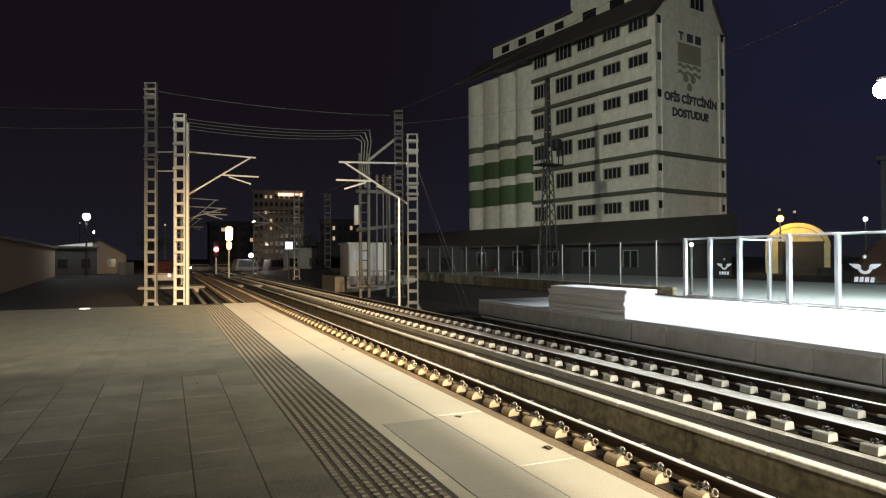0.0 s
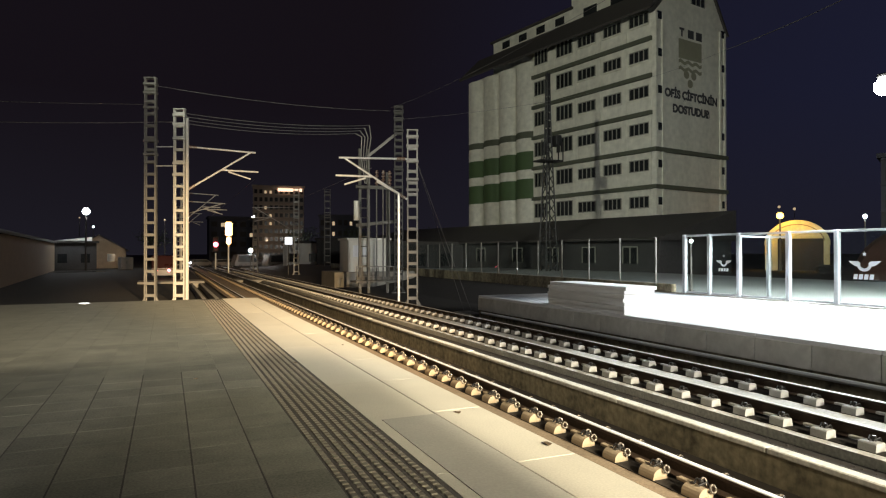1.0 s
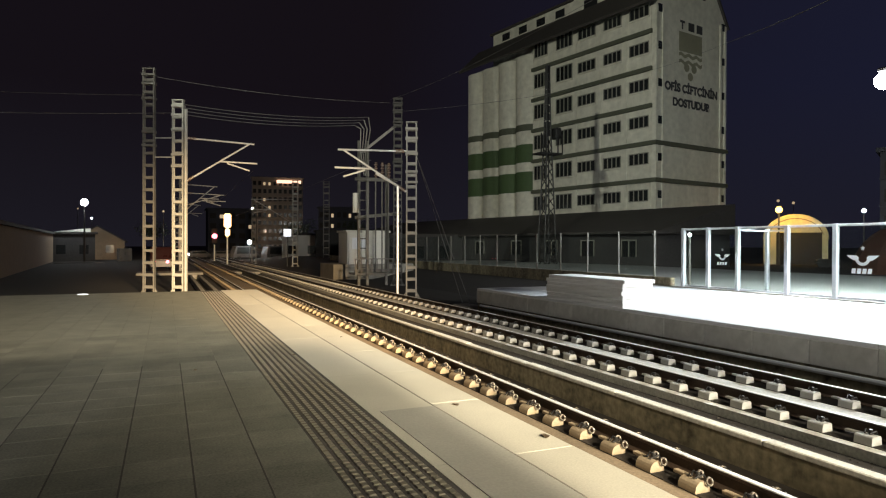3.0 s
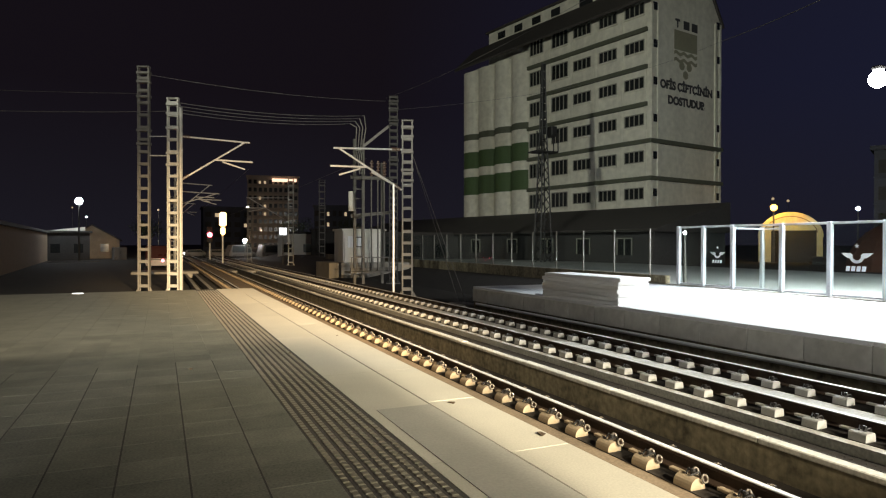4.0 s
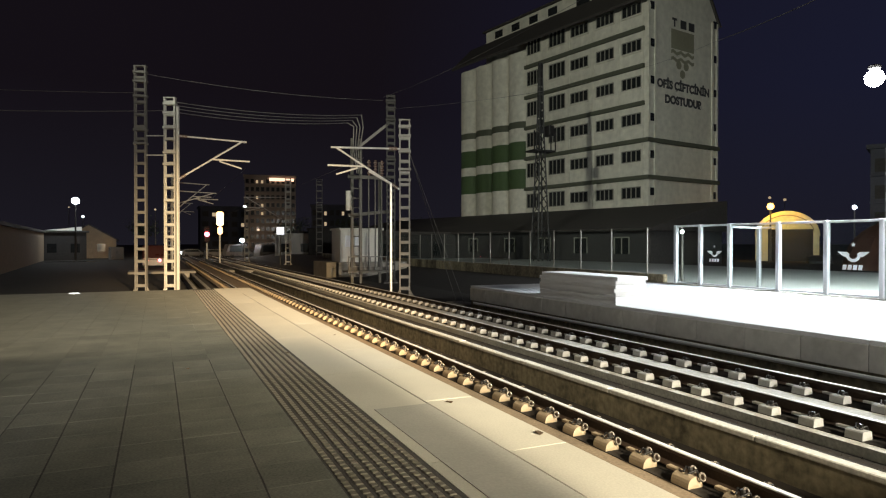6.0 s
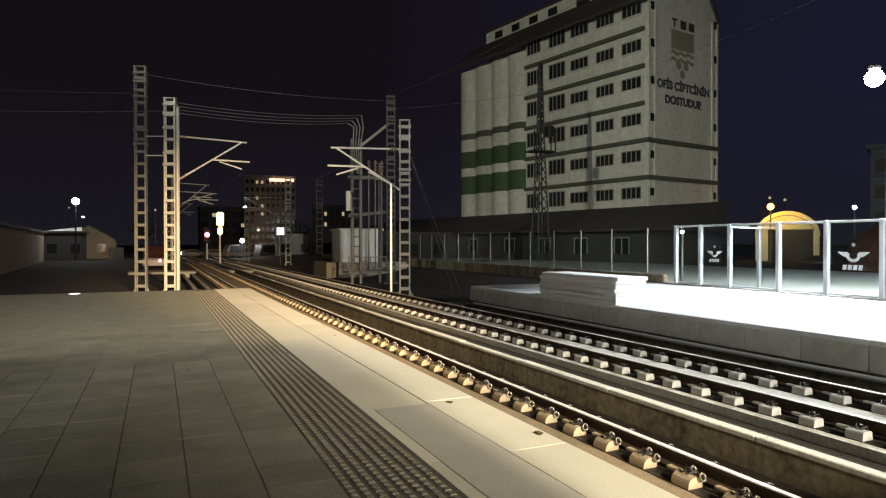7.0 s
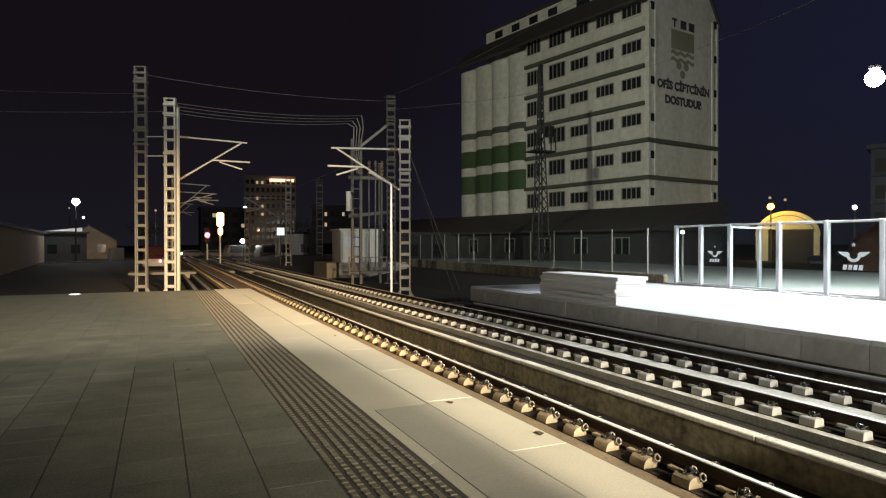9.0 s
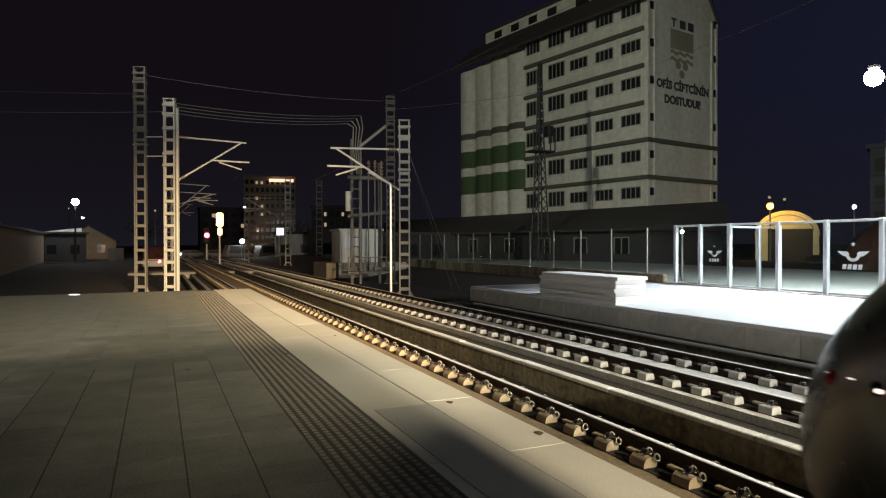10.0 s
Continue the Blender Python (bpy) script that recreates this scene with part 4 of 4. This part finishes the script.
    box(bm, 0.55, 1.1, -0.5, 0.5, 11.0, 11.9, 0.05)
    part("equipment_box", bm, M_BLACKST, t)


# ---- the distance ----
def house(x, y, w, d, h, m, label, rz=0, pitched=True, lit=()):
    o = thing("house", label, "house", pose(x, y, -1.1, 0, 0, rz), "distant buildings")
    bm = bmesh.new()
    box(bm, -w / 2, w / 2, 0, d, 0, h)
    part("wall", bm, m, o)
    if pitched:
        rise = w * 0.3
        bm = bmesh.new()
        prism(bm, [(-w / 2, h), (0, h + rise), (w / 2, h)], "y", 0, d)
        part("gable", bm, m, o)
        bm = bmesh.new()
        for q in (-1, 1):
            prism(bm, [(0, h + rise + 0.03), (q * (w / 2 + 0.4), h - 0.21), (q * (w / 2 + 0.4), h - 0.02), (0, h + rise + 0.22)], "y", -0.4, d + 0.4)
    else:
        bm = bmesh.new()
        box(bm, -w / 2 - 0.3, w / 2 + 0.3, -0.3, d + 0.3, h, h + 0.3)
    part("roof", bm, M_ROOF, o)
    for k in range(max(1, int(w / 3))):
        bm = bmesh.new()
        a = -w / 2 + (k + 0.3) * w / max(1, int(w / 3))
        box(bm, a, a + 1.2, -0.05, 0.02, 1.1, 2.4)
        part("window", bm, (G_WIN if k in lit else M_PANE), o)
    return o


def apartment_block(x, y, w, d, floors, label, rz=0, lit=(), sign=False, fh=3.1, cols=7, m=None):
    o = thing("apartment_block", label, "apartment building", pose(x, y, -1.1, 0, 0, rz), "distant buildings")
    h = floors * fh + 1
    bm = bmesh.new()
    box(bm, -w / 2, w / 2, 0, d, 0, h)
    part("wall", bm, m or M_FLAT, o)
    bm = bmesh.new()
    box(bm, -w / 2 - 0.4, w / 2 + 0.4, -0.4, d, h, h + 0.5)
    part("roof", bm, m or M_FLAT, o)
    pw = w / cols
    for k in range(floors):
        for c in range(cols):
            a, z = -w / 2 + (c + 0.2) * pw, 1.4 + k * fh
            bm = bmesh.new()
            on = (k, c) in lit
            box(bm, a, a + pw * (0.4 if on else 0.6), -0.12, 0.02, z, z + fh * (0.36 if on else 0.5))
            part("window", bm, (G_WIN if on else M_DARKW if m else M_PANE), o)
        bm = bmesh.new()
        box(bm, -w / 2 - 0.05, w / 2 + 0.05, -0.5, 0, 0.9 + k * fh, 1.05 + k * fh)
        part("balcony_slab", bm, m or M_FLAT, o)
    if sign:
        bm = bmesh.new()
        box(bm, -w * 0.02, w * 0.46, -0.9, -0.55, h - 1.3, h - 0.4)
        part("roof_sign", bm, G_SIGN, o, "glowing orange roof sign with unreadable lettering")
    return o


def car(x, y, m, label, rz=0, lights=None, big=False):
    c = thing("parked_van" if big else "parked_car", label, "van" if big else "car", pose(x, y, -1.12, 0, 0, rz), "parked vehicles")
    L, W, H = (5.2, 2.0, 2.3) if big else (4.2, 1.75, 1.45)
    bm = bmesh.new()
    prof = [(-L / 2, 0.3), (-L / 2, 0.95), (-L * 0.42, H * 0.98), (L * 0.18, H), (L * 0.30, 0.95), (L / 2, 0.8), (L / 2, 0.3)]
    prism(bm, prof, "y", -W / 2, W / 2)
    bmesh.ops.bevel(bm, geom=list(bm.edges), offset=0.07, segments=2, affect="EDGES")
    part("body", bm, m, c)
    bm = bmesh.new()
    prism(bm, [(-L * 0.40, 0.98), (-L * 0.38, H * 0.9), (L * 0.16, H * 0.92), (L * 0.26, 0.98)], "y", -W / 2 - 0.012, W / 2 + 0.012)
    part("window_band", bm, M_PANE, c)
    for a in (-L * 0.32, L * 0.32):
        for b in (-W / 2 + 0.1, W / 2 - 0.1):
            bm = bmesh.new()
            rod(bm, (a, b - 0.1, 0.32), (a, b + 0.1, 0.32), 0.32, 14)
            part("wheel", bm, M_TYRE, c)
    if lights:
        for b in (-0.6, 0.6):
            bm = bmesh.new()
            bmesh.ops.create_icosphere(bm, subdivisions=1, radius=0.17, matrix=Matrix.Translation((-L / 2, b, 0.8)))
            part("lamp", bm, lights, c, "glowing lamp")
    return c


def signal_post(x, y, z0, z, label, m1, m2=None, w=0.5):
    s = thing("line_signal", label, "railway signal", pose(x, y, z0), "line signals")
    bm = bmesh.new()
    rod(bm, (0, 0, 0), (0, 0, z - z0), 0.11, 10)
    part("post", bm, M_GALV, s)
    bm = bmesh.new()
    rod(bm, (0, -0.2, z - z0 + 1.2), (0, -0.34, z - z0 + 1.2), 0.0 + w, 16)
    part("lamp_head", bm, m1, s, "glowing lamp head")
    bm = bmesh.new()
    box(bm, -w * 1.1, w * 1.1, -0.18, 0.15, z - z0 + 0.2, z - z0 + 2.3, 0.05)
    part("backboard", bm, m2 or M_GREYST, s)
    return s


def tree(x, y, h, seed, label):
    rnd = random.Random(seed)
    t = thing("tree", label, "tree", pose(x, y, -1.1), "distant trees")
    bm = bmesh.new()
    rod(bm, (0, 0, 0), (0.1, 0, h * 0.5), 0.16, 8, 0.08)
    tips = []
    for k in range(6):
        a = k * 1.05 + rnd.random()
        tip = Vector((math.cos(a) * h * 0.22, math.sin(a) * h * 0.22, h * rnd.uniform(0.6, 0.9)))
        rod(bm, (0.05, 0, h * rnd.uniform(0.3, 0.5)), tip, 0.06, 6, 0.02)
        tips.append(tip)
    part("trunk", bm, M_BARK, t)
    bm = bmesh.new()
    for _ in range(900):
        c = rnd.choice(tips) + Vector((rnd.gauss(0, 1), rnd.gauss(0, 1), rnd.gauss(0, 0.8))) * h * 0.11
        u, v = Vector((rnd.gauss(0, 1), rnd.gauss(0, 1), rnd.gauss(0, 1))).normalized() * 0.16, Vector((rnd.gauss(0, 1), rnd.gauss(0, 1), rnd.gauss(0, 1))).normalized() * 0.12
        bm.faces.new([bm.verts.new(q) for q in (c - u, c + v, c + u, c - v)])
    part("crown", bm, M_LEAF, t)


def distance():
    street_lamp(18.95, 11.4, -0.35, 6.1, G_COLD, "tall lamp post with a dazzling cold white floodlight", arm=(-0.5, 0.1), size=0.26, pole_mat=M_ROOF)
    street_lamp(19.0, 19.26, -0.35, 1.9, G_COLD, "short bright lamp on a post behind the fence", size=0.07, r=0.05)
    street_lamp(52.9, 42.5, -0.4, 4.9, G_SODIUM, "orange sodium street lamp before an arched hall", size=0.32, r=0.09)
    street_lamp(-10.6, 104.0, -1.1, 7.45, G_COLD, "white yard floodlight on a tall pole", size=0.52, r=0.12, pole_mat=M_ROOF)
    street_lamp(-0.3, 110.0, -1.1, 6.7, G_WIN, "small yard lamp on a pole", size=0.16)
    street_lamp(15.0, 124.8, -1.1, 8.3, G_COLD, "small white distant street lamp", size=0.22)
    street_lamp(13.3, 114.5, -1.1, 1.9, G_COLD, "low bright distant lamp", size=0.38)
    street_lamp(68.8, 44.9, -0.4, 5.3, G_COLD, "small distant street lamp beyond the fence", size=0.2)
    s = thing("line_signal", "line signal with two dazzling warm lamp boxes on a white post", "railway signal", pose(6.92, 82.0, -1.12), "line signals")
    bm = bmesh.new()
    rod(bm, (0, 0, 0), (0, 0, 6.2), 0.11, 10)
    part("post", bm, M_GALV, s)
    for r, z0, z1 in ((0.42, 4.6, 6.3), (0.28, 3.55, 4.5)):
        bm = bmesh.new()
        prism(bm, [(r * math.cos(k * math.tau / 14), -0.3 + r * 0.6 * math.sin(k * math.tau / 14)) for k in range(14)], "z", z0, z1)
        bmesh.ops.bevel(bm, geom=[e for e in bm.edges if abs(e.verts[0].co.z - e.verts[1].co.z) < 0.01], offset=0.12, segments=2, affect="EDGES")
        part("lamp_box", bm, G_WARM, s, "glowing warm lamp box")
    signal_post(6.3, 95.0, -1.12, 1.4, "line signal showing a red light", G_RED, M_ROOF, 0.34)
    apartment_block(31.4, 199.0, 15, 12, 9, "distant grey apartment block with a glowing roof sign", -8, {(8, 2), (8, 3), (6, 2), (5, 3), (4, 3)}, True, 2.4, 10)
    apartment_block(47.4, 187.0, 12, 12, 4, "distant dark apartment block with few lit windows", -15, {(3, 2), (2, 2), (3, 5)}, m=M_BLOCK)
    apartment_block(22.0, 209.0, 20, 12, 4, "distant dark apartment block with few lit windows", 0, {(3, 1), (2, 4)}, m=M_BLOCK)
    apartment_block(79.3, 41.0, 15, 10, 4, "dark unlit apartment block beyond the yard", -62, m=M_BLOCK)
    street_lamp(118.0, 95.0, -0.4, 11.0, G_WIN, "tiny far street lamp on the hill", size=0.3)
    street_lamp(120.0, 93.0, -0.4, 10.5, G_WIN, "tiny far street lamp on the hill", size=0.3)
    house(-17.2, 44.0, 14, 84, 3.9, M_HOUSE, "long low tan goods shed with dark openings", 4.2, False)
    house(-10.2, 118.0, 8, 8, 3.0, M_HOUSE, "small tan house lit by a lamp", 4, True)
    house(21.0, 100.0, 9, 8, 4.0, M_CABIN, "low pale hut beside the line", -12, False)
    house(26.0, 92.0, 12, 8, 4.4, M_DARKW, "low dull hut behind the cabin", -14, False)
    house(28.0, 64.0, 16, 6, 3.4, M_DARKW, "low dull store behind the mesh fence", 10, False)
    car(5.5, 120.0, M_CARW, "white car parked beyond the crossing", 20, G_COLD)
    car(9.5, 118.0, M_CARW, "white car parked beyond the crossing", 10)
    car(13.0, 116.0, M_CARW, "white van parked beyond the crossing", 14, None, True)
    car(17.6, 112.0, M_CARW, "white van parked beyond the crossing", 24, None, True)
    car(21.0, 104.0, M_CARW, "white car parked beyond the crossing", 24)
    car(-0.4, 72.0, M_CARR, "red van with glowing lamps on the yard road", 90, G_RED, True)
    for k, (x, y, h) in enumerate(((-2.0, 130, 7), (24.0, 125, 8), (34.0, 120, 7), (40.0, 100, 6), (62.0, 36, 5))):
        tree(x, y, h, 20 + k, "dark tree in the distance")
    # small lamps and an added glossy patch in the goods yard
    street_lamp(-11.7, 125.7, -1.1, 6.0, G_COLD, "small far yard lamp on a pole", size=0.14, pole_mat=M_ROOF)
    street_lamp(-13.4, 122.0, -1.1, 7.4, G_WIN, "small far yard lamp on a pole", size=0.12, pole_mat=M_ROOF)
    house(-13.8, 106.0, 9, 4, 4.0, M_DARKW, "dark low goods shed under the yard lamp", 20, False)
    bm = bmesh.new()
    box(bm, -0.9, 0.9, -0.6, 0.6, 0, 1.9, 0.05)
    single("white_container", bm, M_CARW, "small white container beside the goods shed", "container", m=pose(-5.7, 108.0, -1.1, 0, 0, 20))
    # Pale sheet added for the patch of shed roof that the lamp lights.
    bm = bmesh.new()
    prism(bm, [(-2.2, 0.0), (2.2, 0.0), (2.2, 0.6), (-2.2, 0.05)], "y", -0.9, 0.9)
    single("lit_roof_sheet", bm, M_CABIN, "pale sloping sheet for the lamplit patch of the flat goods shed roof", "skylight", m=pose(-12.5, 107.3, 3.2, 0, 0, 20))
    sg = thing("lit_sign", "white square lit sign on a post by the track", "sign", pose(13.0, 75.4, -1.12))
    bm = bmesh.new()
    rod(bm, (0, 0, 0), (0, 0, 3.6), 0.06, 8)
    part("post", bm, M_GREYST, sg)
    bm = bmesh.new()
    box(bm, -0.42, 0.42, -0.12, -0.05, 3.5, 4.35, 0.01)
    part("face", bm, G_SQUARE, sg, "plain glowing white face")
    # Glossy disc added to stand in for a streak of reflected light.
    bm = bmesh.new()
    prism(bm, [(3.6 * math.cos(k * 0.393) * (1 + 0.15 * math.sin(3 * k)), 1.6 * math.sin(k * 0.393)) for k in range(16)], "z", 0, 0.02)
    single("puddle", bm, M_WET, "glossy patch added for the glint under the yard floodlight", "puddle", m=pose(-11.2, 98.0, -1.115))
    tent = thing("domed_tent", "dim brown domed canvas tent beyond the yard", "tent", pose(43.6, 25.6, -0.4))
    for k in range(12):
        bm = bmesh.new()
        cols = [[bm.verts.new((3.1 * math.cos(e) * math.cos(w), 3.1 * math.cos(e) * math.sin(w), 3.3 * math.sin(e))) for e in [math.pi * j / 18 for j in range(9)]] for w in (math.tau * k / 12, math.tau * (k + 1) / 12)]
        for j in range(8):
            bm.faces.new((cols[0][j], cols[1][j], cols[1][j + 1], cols[0][j + 1]))
        bmesh.ops.solidify(bm, geom=list(bm.faces), thickness=0.03)
        part("canvas_panel", bm, M_TENT, tent)
    # arched hall lit by the sodium lamp
    a = thing("arched_hall", "round-roofed hall glowing under an orange street lamp", "hall", pose(55.0, 42.4, -0.4, 0, 0, -53))
    bm = bmesh.new()
    pts = [(-2.7, 0)] + [(2.7 * math.cos(math.pi - math.pi * k / 16), 2.5 + 2.3 * math.sin(math.pi * k / 16)) for k in range(17)] + [(2.7, 0)]
    prism(bm, pts, "y", 0, 8)
    part("vault", bm, M_ARCH, a)
    for k in range(5):
        bm = bmesh.new()
        arc = [(2.74 * math.cos(math.pi * j / 16), 0.3 + 1.7 * k, 2.5 + 2.34 * math.sin(math.pi * j / 16)) for j in range(17)]
        for p0, p1 in zip(arc, arc[1:]):
            bar(bm, p0, p1, 0.09)
        part("roof_rib", bm, M_ARCH, a)
    bm = bmesh.new()
    for j in range(1, 16):
        t0, t1 = math.pi * j / 16, math.pi * (j + 1) / 16
        bar(bm, (2.35 * math.cos(t0), -0.05, 2.5 + 1.95 * math.sin(t0)), (2.35 * math.cos(t1), -0.05, 2.5 + 1.95 * math.sin(t1)), 0.08)
    part("arch_trim", bm, M_HOUSE, a)
    for k in range(13):
        z = 0.12 + 0.37 * k
        half = 2.3 if z < 2.4 else 2.28 * max(0.0, 1 - ((z + 0.3 - 2.5) / 1.95) ** 2) ** 0.5 if z < 4.1 else 0
        if half < 0.3:
            continue
        for x0, x1 in (((-half, -1.62), (2.22, half)) if z < 2.75 else ((-half, half),)):
            if x1 - x0 > 0.05:
                bm = bmesh.new()
                box(bm, x0, x1, -0.05, -0.004, z, z + 0.31, 0.01)
                part("plank", bm, M_ARCH, a)
    bm = bmesh.new()
    box(bm, -1.6, 2.2, -0.06, 0.0, 0, 3.1)
    part("doorway", bm, M_DARKW, a, "dark open doorway")
    car(52.0, 37.0, M_ROOF, "dark car parked before the arched hall", 40)


# ---- the train ----
def train():
    """A dark rail car: body drawn from cross-sections that close into a rounded nose; nose tip at y = 0, pointing along +y."""
    t = thing("train", "dark charcoal rail car with a rounded nose, moving off slowly", "train", pose(4.21, 0.25, RAIL_Z))
    bm = bmesh.new()
    rings, n = [], 36
    steps = [0.001, 0.01, 0.03, 0.07, 0.13, 0.2, 0.3, 0.42, 0.58, 0.8, 1.1, 1.5, 2.0, 2.6, 3.2, 4.2, 5.6, 7.2, 9.0, 24.0]
    for back in steps:
        w = 1.42 * (1 - (1 - min(1, back / 3.0)) ** 2) ** 0.5
        up = 2.9 * (1 - (1 - min(1, back / 9.0)) ** 2) ** 0.5
        down = 0.73 * (1 - (1 - min(1, back / 0.7)) ** 2) ** 0.5
        e = 1.0 - 0.45 * min(1, back / 1.6)
        ring = []
        for j in range(n):
            a = math.tau * j / n
            c, s = math.cos(a), math.sin(a)
            x = w * math.copysign(abs(c) ** e, c)
            z = 0.94 + (up if s > 0 else down) * math.copysign(abs(s) ** e, s)
            ring.append(bm.verts.new((x, -back, z)))
        rings.append(ring)
    for a, b in zip(rings, rings[1:]):
        for j in range(n):
            bm.faces.new((a[j], a[(j + 1) % n], b[(j + 1) % n], b[j]))
    bm.faces.new(rings[0]), bm.faces.new(rings[-1][::-1])
    body = smooth(part("body", bm, M_TRAIN, t))
    # lamp cluster flush in each side of the nose
    for s in (-1, 1):
        bm = bmesh.new()
        bmesh.ops.create_uvsphere(bm, u_segments=18, v_segments=12, radius=0.05, matrix=Matrix.Translation((s * 0.985, -0.98, 1.445)))
        h = smooth(part("headlight", bm, M_TGLASS, t, "round dark headlight glass"))
        bm = bmesh.new()
        bmesh.ops.create_uvsphere(bm, u_segments=12, v_segments=8, radius=0.013, matrix=Matrix.Translation((s * 1.035, -1.0, 1.445)) @ Matrix.Diagonal((1, 1.3, 0.9, 1)))
        part("lens", bm, G_HEAD, h, "small bright lens")
        bm = bmesh.new()
        bmesh.ops.create_uvsphere(bm, u_segments=14, v_segments=8, radius=0.06, matrix=Matrix.Translation((s * 0.755, -0.60, 1.40)))
        smooth(part("tail_lamp", bm, M_REDL, t, "unlit red tail lamp"))
        for x, y, z, g in ((0.78, -0.572, 1.437, 0.006), (0.915, -0.788, 1.455, 0.008)):
            bm = bmesh.new()
            bmesh.ops.create_uvsphere(bm, u_segments=12, v_segments=8, radius=g, matrix=Matrix.Translation((s * x, y, z)) @ Matrix.Diagonal((1.3, 2.2, 0.55, 1)))
            part("marker_lamp", bm, G_HEAD, t, "small bright marker lamp")
    bm = bmesh.new()
    n0 = 10
    for j in range(n0):
        a0, a1 = -0.8 + 1.6 * j / n0, -0.8 + 1.6 * (j + 1) / n0
        bar(bm, (a0 * 0.9, -0.62 - a0 * a0 * 0.45, 1.62), (a1 * 0.9, -0.62 - a1 * a1 * 0.45, 1.62), 0.03)
    part("nose_trim", bm, M_GREYST, t, "thin pale trim line")
    for y in (-2.6, -4.9):
        for x in (-0.75, 0.75):
            bm = bmesh.new()
            rod(bm, (x - 0.065, y, 0.46), (x + 0.065, y, 0.46), 0.455, 28)
            part("wheel", bm, M_RAIL, t)
    return t


ground()
near_platform()
station_canopy()
far_platform()
middle_wall()
tracks()
board_stack()
line_equipment()
switching_frame()
glazed_fence()
wall_fence()
silo()
distance()
TRAIN = train()


def motions():
    rows = [(0.0, 0.25), (7.5, 0.25)] + [(7.5 + 0.25 * k, 0.25 + 2.70 * (0.1 * k) ** 2.35) for k in range(1, 11)]
    walk(TRAIN, [(t, pose(4.21, y, RAIL_Z)) for t, y in rows])


motions()
